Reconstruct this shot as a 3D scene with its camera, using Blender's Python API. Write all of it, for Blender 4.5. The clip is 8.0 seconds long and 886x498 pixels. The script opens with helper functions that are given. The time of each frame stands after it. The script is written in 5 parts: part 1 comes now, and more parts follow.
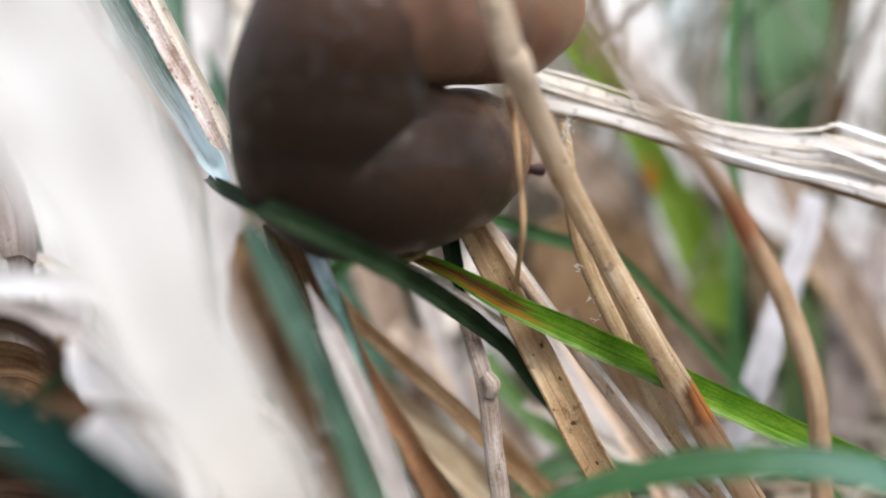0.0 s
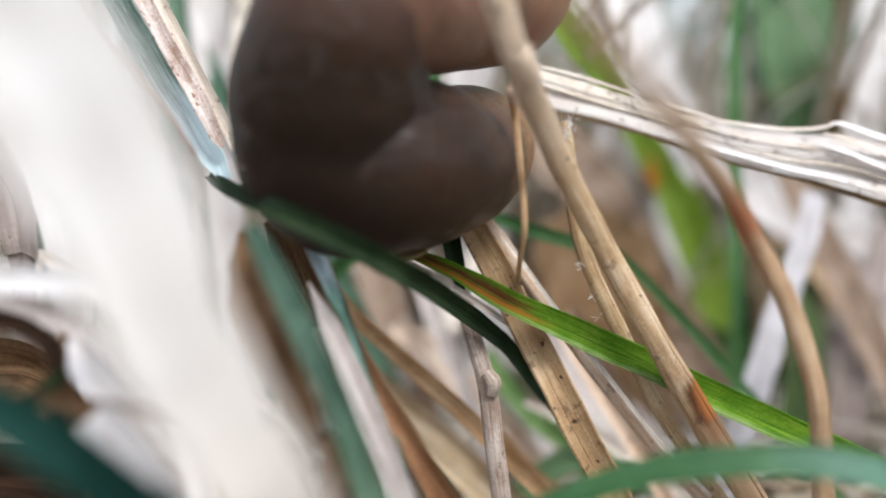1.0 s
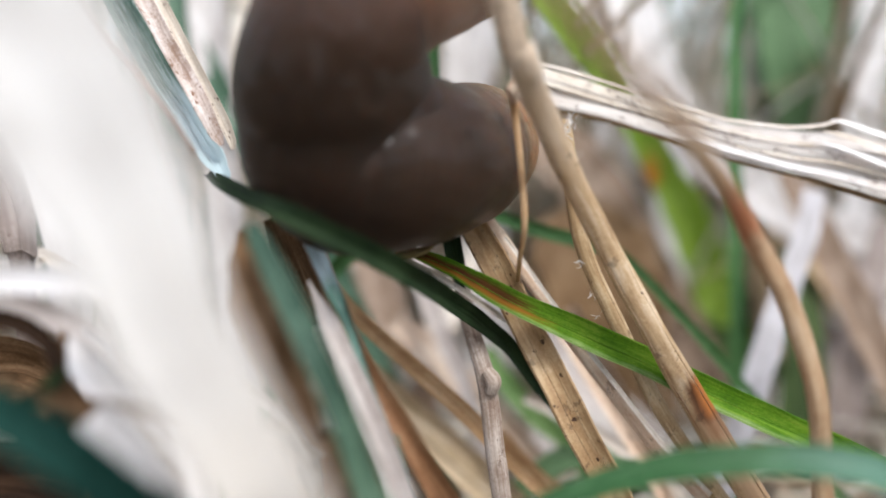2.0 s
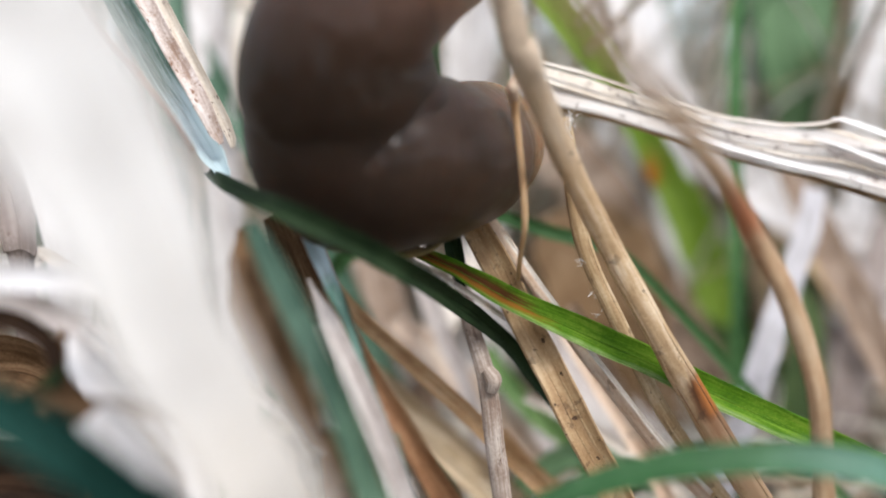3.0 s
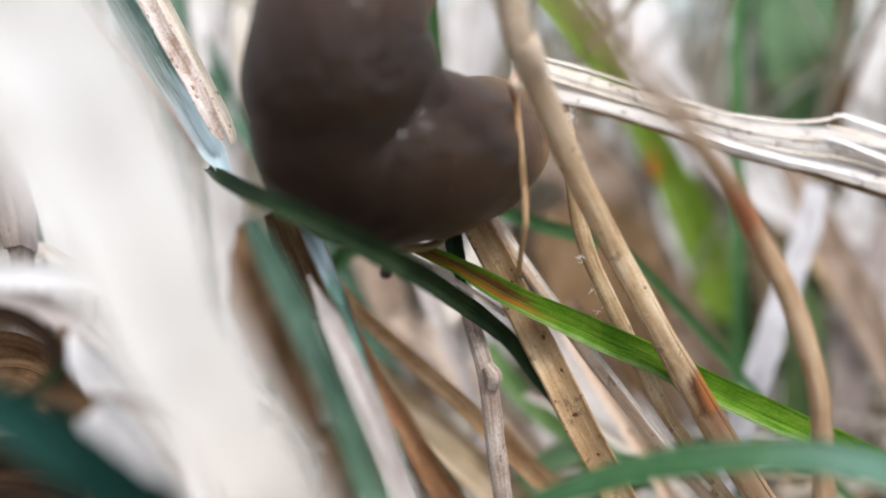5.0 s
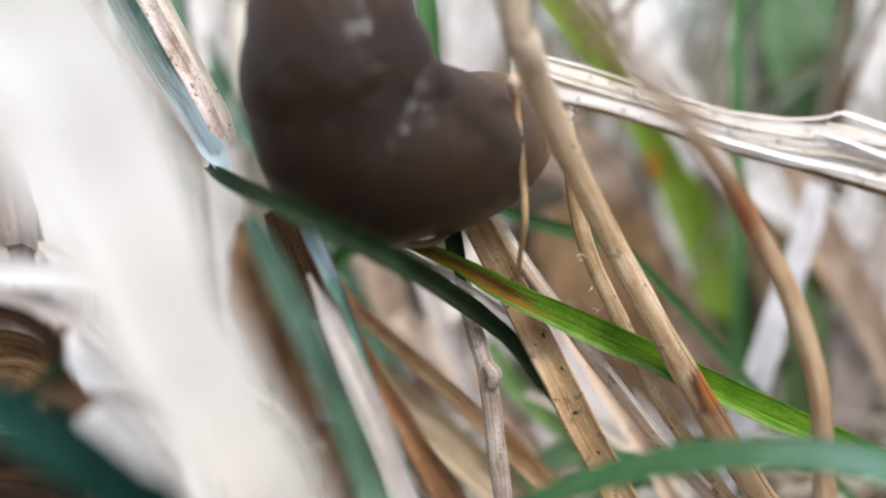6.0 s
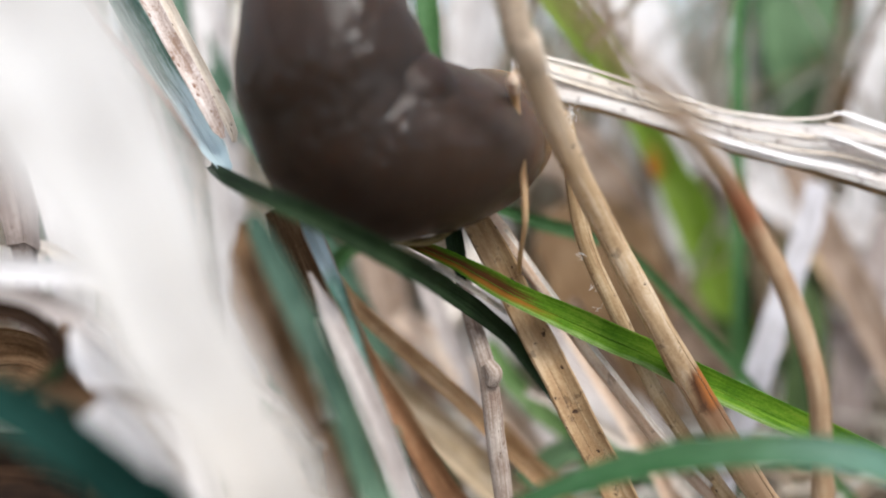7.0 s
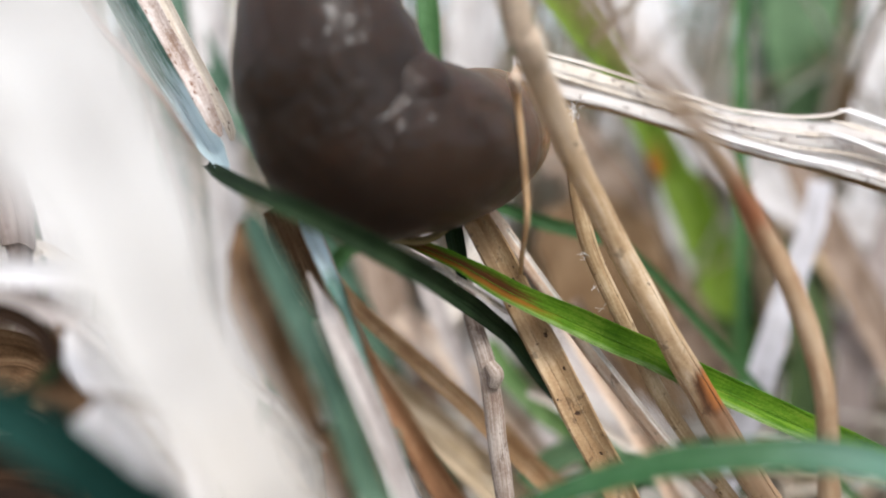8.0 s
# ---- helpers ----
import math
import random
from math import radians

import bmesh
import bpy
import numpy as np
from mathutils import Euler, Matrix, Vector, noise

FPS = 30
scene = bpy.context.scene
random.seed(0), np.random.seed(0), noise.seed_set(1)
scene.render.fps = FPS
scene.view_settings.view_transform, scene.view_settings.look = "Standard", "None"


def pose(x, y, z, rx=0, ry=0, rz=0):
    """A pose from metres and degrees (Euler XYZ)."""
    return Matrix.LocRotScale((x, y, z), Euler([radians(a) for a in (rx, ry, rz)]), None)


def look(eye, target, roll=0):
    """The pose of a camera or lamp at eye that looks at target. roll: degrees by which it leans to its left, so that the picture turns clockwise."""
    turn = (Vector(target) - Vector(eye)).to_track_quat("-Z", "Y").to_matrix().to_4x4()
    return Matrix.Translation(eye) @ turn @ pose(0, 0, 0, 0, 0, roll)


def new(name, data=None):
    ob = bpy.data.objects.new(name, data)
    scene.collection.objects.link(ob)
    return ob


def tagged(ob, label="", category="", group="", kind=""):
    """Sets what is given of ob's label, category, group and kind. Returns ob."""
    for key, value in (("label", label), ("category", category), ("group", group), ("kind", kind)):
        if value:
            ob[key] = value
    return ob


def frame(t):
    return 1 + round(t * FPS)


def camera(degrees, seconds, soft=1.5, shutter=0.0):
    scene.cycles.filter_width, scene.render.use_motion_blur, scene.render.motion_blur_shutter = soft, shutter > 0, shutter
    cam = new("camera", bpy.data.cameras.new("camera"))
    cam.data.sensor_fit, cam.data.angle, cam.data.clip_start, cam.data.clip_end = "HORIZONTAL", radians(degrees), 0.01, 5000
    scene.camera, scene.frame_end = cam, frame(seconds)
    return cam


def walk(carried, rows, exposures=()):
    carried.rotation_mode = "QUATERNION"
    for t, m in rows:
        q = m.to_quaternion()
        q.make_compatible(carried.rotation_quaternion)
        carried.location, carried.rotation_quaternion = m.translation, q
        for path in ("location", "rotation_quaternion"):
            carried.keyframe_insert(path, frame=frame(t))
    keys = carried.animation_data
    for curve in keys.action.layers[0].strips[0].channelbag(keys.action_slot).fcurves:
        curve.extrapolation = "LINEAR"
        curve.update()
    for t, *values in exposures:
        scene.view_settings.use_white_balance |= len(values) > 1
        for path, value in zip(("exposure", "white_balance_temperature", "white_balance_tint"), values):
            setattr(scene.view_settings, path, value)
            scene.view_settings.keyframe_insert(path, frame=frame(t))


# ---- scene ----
MM = 0.001

# ---- the camera: hand-held, close to the ground, drifting by less than a millimetre ----
cam = camera(58, 8.0, soft=1.9)
cam.data.dof.use_dof = True
cam.data.dof.focus_distance = 0.0498
cam.data.dof.aperture_fstop = 12.5
PATH = [
    (0, look((-0.00000, -0.00020, 0.04485), (0.00011, 0.04940, 0.03856), -0.12)),
    (0.5, look((-0.00002, -0.00017, 0.04482), (0.00007, 0.04943, 0.03853), -0.03)),
    (1, look((0.00001, -0.00019, 0.04478), (0.00004, 0.04940, 0.03844), -0.04)),
    (1.5, look((-0.00003, -0.00017, 0.04498), (0.00004, 0.04940, 0.03838), -0.02)),
    (3, look((-0.00002, -0.00005, 0.04488), (0.00003, 0.04950, 0.03821), -0.07)),
    (3.5, look((0.00004, -0.00003, 0.04488), (0.00003, 0.04951, 0.03810), -0.04)),
    (4, look((0.00004, 0.00002, 0.04484), (0.00003, 0.04956, 0.03807), -0.05)),
    (4.5, look((-0.00000, 0.00000, 0.04500), (-0.00000, 0.04951, 0.03804), 0.00)),
    (6, look((0.00012, 0.00003, 0.04489), (0.00001, 0.04953, 0.03787), -0.09)),
    (6.5, look((0.00010, -0.00003, 0.04482), (0.00001, 0.04948, 0.03786), -0.08)),
    (7, look((0.00014, -0.00021, 0.04486), (-0.00003, 0.04930, 0.03785), -0.08)),
    (7.5, look((0.00024, -0.00100, 0.04491), (-0.00002, 0.04850, 0.03786), -0.05)),
    (8, look((0.00012, 0.00045, 0.04484), (-0.00007, 0.04994, 0.03774), -0.13)),
]
walk(cam, PATH, exposures=[(0.0, 0.95), (7.1, 0.95), (7.5, 1.0), (7.9, 0.96), (8.0, 0.95)])

# ---- world: bright overcast sky, one wide soft sun ----
world = bpy.data.worlds.new("overcast_sky")
scene.world = world
world.use_nodes = True
wn, wl = world.node_tree.nodes, world.node_tree.links
sky = wn.new("ShaderNodeTexSky")
sky.sky_type = "NISHITA"
sky.sun_disc = False
sky.sun_elevation, sky.sun_rotation = radians(56), radians(152)
sky.dust_density = 1.5
wn["Background"].inputs["Strength"].default_value = 0.15
cloud = wn.new("ShaderNodeHueSaturation")
cloud.inputs["Saturation"].default_value = 0.45
wl.new(sky.outputs[0], cloud.inputs["Color"])
wl.new(cloud.outputs[0], wn["Background"].inputs["Color"])
sun = new("sun", bpy.data.lights.new("sun", "SUN"))
sun.data.energy, sun.data.angle, sun.data.color = 1.75, radians(20), (1.0, 0.985, 0.965)
sun.matrix_world = look((0.10, -0.14, 0.35), (0, 0.05, 0.03))


# ---- materials ----
class Nodes:
    """A small writer of node materials."""

    def __init__(self, name):
        self.mat = bpy.data.materials.new(name)
        self.mat.use_nodes = True
        self.tree = self.mat.node_tree
        self.bsdf = self.tree.nodes["Principled BSDF"]

    def add(self, kind, **values):
        node = self.tree.nodes.new("ShaderNode" + kind)
        for key, value in values.items():
            node.inputs[key].default_value = value
        return node

    def link(self, a, b):
        self.tree.links.new(a, b)

    def math(self, op, a, b=0.0, c=None):
        node = self.tree.nodes.new("ShaderNodeMath")
        node.operation = op
        for i, v in enumerate((a, b) if c is None else (a, b, c)):
            if isinstance(v, (int, float)):
                node.inputs[i].default_value = v
            else:
                self.link(v, node.inputs[i])
        return node.outputs[0]

    def noise(self, vector, scale, detail=3.0, rough=0.55):
        node = self.add("TexNoise", Scale=scale, Detail=detail, Roughness=rough)
        self.link(vector, node.inputs["Vector"])
        return node.outputs["Fac"]

    def ramp(self, fac, *stops):
        node = self.tree.nodes.new("ShaderNodeValToRGB")
        els = node.color_ramp.elements
        while len(els) < len(stops):
            els.new(0.5)
        for el, (at, col) in zip(els, stops):
            el.position, el.color = at, (*col, 1)
        self.link(fac, node.inputs[0])
        return node.outputs[0]

    def mix(self, fac, a, b):
        node = self.tree.nodes.new("ShaderNodeMix")
        node.data_type = "RGBA"
        if isinstance(fac, (int, float)):
            node.inputs[0].default_value = fac
        else:
            self.link(fac, node.inputs[0])
        for sock, v in ((node.inputs[6], a), (node.inputs[7], b)):
            if isinstance(v, tuple):
                sock.default_value = (*v, 1)
            else:
                self.link(v, sock)
        return node.outputs[2]

    def bump(self, height, strength, distance):
        node = self.add("Bump", Strength=strength, Distance=distance)
        self.link(height, node.inputs["Height"])
        self.link(node.outputs[0], self.bsdf.inputs["Normal"])
        return node.outputs[0]

    def through_light(self, colour, amount, normal=None):
        """Mixes in light that shines through a thin leaf."""
        trans = self.add("BsdfTranslucent")
        self.link(colour, trans.inputs["Color"])
        both = self.add("MixShader", Fac=amount)
        self.link(self.bsdf.outputs[0], both.inputs[1])
        self.link(trans.outputs[0], both.inputs[2])
        self.link(both.outputs[0], self.tree.nodes["Material Output"].inputs["Surface"])


def band(n, value, low, high, soft):
    """1 between low and high, with soft ends."""
    up = n.add("MapRange", **{"From Min": low - soft, "From Max": low + soft})
    down = n.add("MapRange", **{"From Min": high + soft, "From Max": high - soft})
    n.link(value, up.inputs["Value"])
    n.link(value, down.inputs["Value"])
    return n.math("MULTIPLY", up.outputs[0], down.outputs[0])


def plant(name, dark, mid, light, streaks=9.0, specks=0.0, speck_colour=(0.10, 0.05, 0.03), gloss=0.45, glow=0.25, marks=()):
    """Dry or green grass: fibres along the blade, blotches, dark specks; marks are tinted stretches, discoloured or
    painted highlights (from mm, to mm, side to side, softness, colour).
    """
    n = Nodes(name)
    uv = n.add("UVMap")
    sep = n.add("SeparateXYZ")
    n.link(uv.outputs[0], sep.inputs[0])
    rnd = n.add("ObjectInfo").outputs["Random"]
    comb = n.add("CombineXYZ")
    n.link(n.math("MULTIPLY", sep.outputs[0], streaks), comb.inputs[0])
    n.link(n.math("MULTIPLY", sep.outputs[1], 0.10), comb.inputs[1])
    n.link(n.math("MULTIPLY", rnd, 37.0), comb.inputs[2])
    fibre = n.noise(comb.outputs[0], 2.2, 5.0, 0.6)
    place = n.add("TexCoord").outputs["Object"]
    blotch = n.noise(place, 420.0, 4.0)
    fine = n.noise(place, 6000.0, 3.0, 0.7)
    tone = n.math("ADD", n.math("MULTIPLY", fibre, 0.62), n.math("MULTIPLY", blotch, 0.38))
    tone = n.math("ADD", tone, n.math("MULTIPLY", n.math("SUBTRACT", fine, 0.5), 0.28))
    col = n.ramp(tone, (0.37, dark), (0.50, mid), (0.62, light))
    for a, b, u0, u1, soft, tint in marks:
        v = n.math("ADD", sep.outputs[1], n.math("MULTIPLY", n.math("SUBTRACT", fibre, 0.5), 6.0 * soft))
        u = n.math("ADD", sep.outputs[0], n.math("MULTIPLY", n.math("SUBTRACT", blotch, 0.5), 0.18))
        inside = n.math("MULTIPLY", band(n, v, a, b, soft), band(n, u, u0, u1, 0.05))
        patch = n.math("MULTIPLY", inside, n.math("MULTIPLY_ADD", blotch, 0.8, 0.65))
        patch = n.math("MINIMUM", patch, 1.0)
        col = n.mix(patch, col, tint)
    if specks:
        comb2 = n.add("CombineXYZ")
        n.link(n.math("MULTIPLY_ADD", n.noise(place, 2600.0, 3.0), 0.55, n.math("MULTIPLY", sep.outputs[0], 5.0)), comb2.inputs[0])
        n.link(n.math("MULTIPLY_ADD", n.noise(place, 2100.0, 3.0), 0.45, n.math("MULTIPLY", sep.outputs[1], 0.9)), comb2.inputs[1])
        n.link(rnd, comb2.inputs[2])
        cell = n.add("TexVoronoi", Scale=1.3, Randomness=1.0)
        n.link(comb2.outputs[0], cell.inputs["Vector"])
        thin = n.math("LESS_THAN", n.noise(comb2.outputs[0], 0.55, 1.0), 0.50)
        dot = n.math("MULTIPLY", n.math("LESS_THAN", cell.outputs["Distance"], 0.06 + 0.11 * specks), thin)
        col = n.mix(n.math("MULTIPLY", dot, 0.92), col, speck_colour)
        stain = n.math("MULTIPLY", n.math("GREATER_THAN", n.noise(place, 900.0, 5.0, 0.7), 0.66 - 0.05 * specks), 0.45)
        col = n.mix(stain, col, speck_colour)
    n.link(col, n.bsdf.inputs["Base Color"])
    n.link(n.math("MULTIPLY_ADD", fine, 0.25, gloss - 0.1), n.bsdf.inputs["Roughness"])
    n.bsdf.inputs["Specular IOR Level"].default_value = 0.15 if gloss > 0.64 else 0.3
    n.bump(n.math("ADD", n.math("MULTIPLY", fibre, 1.0), n.math("MULTIPLY", fine, 0.25)), 0.65, 0.00012)
    n.through_light(col, glow)
    return n.mat


def thatch(name, stops, glow=0.5, single=False):
    """Far blades, joined into one mass or single: every blade has a tone of its own."""
    n = Nodes(name)
    chance = n.add("ObjectInfo").outputs["Random"] if single else n.add("NewGeometry").outputs["Random Per Island"]
    col = n.ramp(chance, *stops)
    place = n.add("TexCoord").outputs["Object"]
    col = n.mix(n.math("MULTIPLY", n.noise(place, 160.0, 4.0), 0.25), col, stops[0][1])
    n.link(col, n.bsdf.inputs["Base Color"])
    n.bsdf.inputs["Roughness"].default_value = 0.55
    n.through_light(col, glow)
    return n.mat


BLEACHED = plant("bleached_blade", (0.52, 0.495, 0.47), (0.69, 0.67, 0.65), (0.77, 0.758, 0.742), 6, 0.0, gloss=0.6, glow=0.35, marks=((20.0, 62.0, -0.5, 1.5, 5.0, (0.63, 0.585, 0.53)),))
BLEACHED_STRAW = plant("bleached_straw", (0.72, 0.65, 0.60), (0.80, 0.755, 0.72), (0.86, 0.84, 0.825), 5, 1.1, (0.16, 0.09, 0.06), gloss=0.38, glow=0.5)
STRAW_SPECKLED = plant("speckled_straw", (0.36, 0.215, 0.105), (0.50, 0.33, 0.175), (0.64, 0.47, 0.29), 4, 1.2, (0.05, 0.025, 0.015), gloss=0.42)
PALE = plant("pale_straw", (0.55, 0.46, 0.37), (0.71, 0.64, 0.565), (0.83, 0.79, 0.74), 6, 0.2)
LAVENDER = plant("lavender_grey_straw", (0.42, 0.40, 0.41), (0.57, 0.55, 0.57), (0.69, 0.67, 0.70), 4)
PALE_COOL = plant("pale_grey_straw", (0.48, 0.44, 0.42), (0.64, 0.60, 0.58), (0.78, 0.76, 0.75), 5)
TAN = plant("tan_straw", (0.32, 0.20, 0.10), (0.47, 0.33, 0.18), (0.62, 0.48, 0.31), 6, 0.6, (0.06, 0.03, 0.018))
TAN_SOFT = plant("soft_tan_straw", (0.52, 0.35, 0.24), (0.68, 0.52, 0.39), (0.80, 0.68, 0.56), 4, 0.4)
PINK_STRAW = plant("pinkish_speckled_straw", (0.36, 0.24, 0.18), (0.66, 0.56, 0.51), (0.82, 0.77, 0.75), 1.6, 1.7, (0.24, 0.12, 0.07), gloss=0.45)
TAN_EDGE = plant("pale_edge_straw", (0.57, 0.485, 0.40), (0.70, 0.625, 0.535), (0.80, 0.745, 0.675), 4, 1.0)
TAN_PALE = plant("pale_tan_straw", (0.42, 0.30, 0.17), (0.60, 0.46, 0.29), (0.74, 0.62, 0.45), 7, 0.3)
TAN_ORANGE = plant("orange_tan_straw", (0.40, 0.22, 0.10), (0.57, 0.36, 0.185), (0.69, 0.50, 0.31), 6, 0.3)
# first mark paints light onto the upper stalk; the others are rust and withering
TAN_RUST = plant("tan_straw_with_rust", (0.40, 0.255, 0.135), (0.59, 0.42, 0.25), (0.74, 0.60, 0.43), 6, 0.8, (0.07, 0.035, 0.02), marks=((-5.0, 13.0, -0.5, 1.5, 3.0, (0.72, 0.58, 0.44)), (33.0, 47.0, 0.30, 0.85, 1.6, (0.40, 0.265, 0.16)), (32.0, 36.6, 0.38, 0.80, 0.9, (0.27, 0.145, 0.075)), (32.1, 34.9, 0.40, 0.80, 0.35, (0.09, 0.035, 0.014)), (32.1, 34.9, 0.44, 0.70, 0.3, (0.42, 0.145, 0.03))))
TAN_ROSY = plant("tan_straw_with_rosy_bend", (0.40, 0.245, 0.14), (0.53, 0.365, 0.225), (0.63, 0.475, 0.325), 5, 0.1, marks=((23.4, 30.1, 0.4, 1.2, 1.6, (0.50, 0.20, 0.10)),))
GREY = plant("grey_straw", (0.36, 0.30, 0.27), (0.52, 0.46, 0.43), (0.68, 0.63, 0.60), 7, 0.2)
GREY_STEM = plant("grey_brown_stem", (0.26, 0.18, 0.14), (0.44, 0.35, 0.29), (0.66, 0.58, 0.52), 8, 0.7)
BROWN = plant("withered_brown_leaf", (0.060, 0.030, 0.012), (0.14, 0.078, 0.038), (0.24, 0.15, 0.085), 7, 0.2, gloss=0.75)
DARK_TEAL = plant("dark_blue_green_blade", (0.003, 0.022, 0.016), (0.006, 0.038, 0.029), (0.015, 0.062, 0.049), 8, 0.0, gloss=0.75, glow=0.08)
# rusty brown taken near black: the shade of the litter cavity is painted in
BROWN_SHADE = plant("shade_dark_rusty_leaf", (0.012, 0.006, 0.003), (0.028, 0.014, 0.007), (0.060, 0.030, 0.015), 9, 0.2, gloss=0.7, glow=0.08)
BROWN_RED = plant("red_brown_straw", (0.13, 0.056, 0.022), (0.25, 0.120, 0.054), (0.36, 0.205, 0.108), 7, 0.3, gloss=0.6)
BROWN_WARM = plant("warm_brown_leaf", (0.15, 0.086, 0.041), (0.22, 0.136, 0.070), (0.29, 0.19, 0.11), 5, 0.1, gloss=0.65)
BROWN_PALE = plant("pale_brown_leaf", (0.18, 0.12, 0.08), (0.30, 0.21, 0.15), (0.42, 0.32, 0.25), 6, 0.1)
FRESH_GREEN = plant("fresh_green_blade", (0.045, 0.125, 0.004), (0.085, 0.20, 0.008), (0.17, 0.29, 0.025), 11, 0.0, gloss=0.65, glow=0.3,
                    marks=((-3.0, 10.5, 0.10, 0.32, 1.0, (0.10, 0.035, 0.008)), (3.0, 11.5, 0.27, 0.37, 1.4, (0.27, 0.10, 0.010)), (9.0, 60.0, 0.42, 0.50, 3.0, (0.28, 0.38, 0.15)), (-3.0, 3.5, -0.5, 1.5, 1.0, (0.10, 0.035, 0.010))))
# green lowered to near black, so the colour holds the overhanging slug's shade
SHADED_GREEN = plant("shade_dark_green_blade", (0.006, 0.015, 0.005), (0.012, 0.027, 0.009), (0.026, 0.047, 0.019), 9, 0.0, gloss=0.66, glow=0.08)
GREEN = plant("green_blade", (0.04, 0.115, 0.032), (0.075, 0.19, 0.058), (0.13, 0.27, 0.11), 8, 0.0, gloss=0.45, glow=0.3)
# the mark paints a pale sheen from 17 mm on
TEAL = plant("blue_green_blade", (0.012, 0.060, 0.015), (0.026, 0.100, 0.028), (0.060, 0.150, 0.060), 8, 0.0, gloss=0.42, glow=0.2, marks=((17.0, 70.0, -0.5, 1.5, 3.0, (0.11, 0.22, 0.16)),))
TEAL_DEEP = plant("deep_blue_green_blade", (0.016, 0.045, 0.030), (0.042, 0.092, 0.062), (0.10, 0.17, 0.12), 8, 0.0, gloss=0.5, glow=0.25, marks=((15.0, 45.0, -0.5, 1.5, 5.0, (0.20, 0.33, 0.21)),))
ROSY_GREY = plant("rosy_grey_dry_blade", (0.22, 0.175, 0.155), (0.33, 0.27, 0.245), (0.46, 0.39, 0.36), 6, 0.1)
TEAL_SOFT = plant("dull_blue_green_blade", (0.05, 0.12, 0.07), (0.095, 0.185, 0.115), (0.17, 0.27, 0.20), 8, 0.0, gloss=0.45, glow=0.25)
OLIVE = plant("olive_green_blade", (0.045, 0.085, 0.025), (0.085, 0.14, 0.045), (0.14, 0.20, 0.075), 6, 0.0, gloss=0.5, glow=0.35)
LIME = plant("bright_green_blade", (0.12, 0.23, 0.06), (0.18, 0.32, 0.10), (0.27, 0.42, 0.16), 6, 0.0, gloss=0.5, glow=0.4)
GREEN_FAR = plant("soft_light_green_blade", (0.10, 0.19, 0.085), (0.155, 0.27, 0.13), (0.22, 0.35, 0.19), 6, 0.0, gloss=0.5, glow=0.45)
CHALKY = plant("chalky_dead_blade", (0.68, 0.64, 0.62), (0.84, 0.81, 0.80), (0.90, 0.88, 0.875), 6, 0.0, gloss=0.55)
# the pale blue mark is a painted highlight near the tip
TEAL_LIT_TIP = plant("blue_green_blade_lit_tip", (0.026, 0.085, 0.05), (0.085, 0.18, 0.14), (0.26, 0.38, 0.35), 9, 0.0, gloss=0.3, glow=0.2, marks=((18.5, 29.0, -0.5, 1.5, 1.5, (0.54, 0.66, 0.69)),))
# bluish white mark: sky glint on the upper end, put into the colour
TEAL_GLINT = plant("glossy_blue_green_blade_glint", (0.03, 0.09, 0.06), (0.07, 0.16, 0.12), (0.20, 0.31, 0.28), 5, 0.0, gloss=0.2, glow=0.15, marks=((-2.0, 4.6, -0.5, 0.8, 0.8, (0.62, 0.74, 0.77)),))
YELLOW_GREEN = plant("yellow_green_blade", (0.21, 0.34, 0.04), (0.30, 0.46, 0.06), (0.40, 0.56, 0.11), 6, 0.0, glow=0.5, marks=((33.3, 37.3, 0.26, 0.9, 1.2, (0.60, 0.24, 0.03)),))
FIBRE = plant("white_fibre", (0.6, 0.57, 0.53), (0.75, 0.72, 0.69), (0.85, 0.83, 0.81), 4)


BODY = 62.0  # length of the slug along its middle, mm


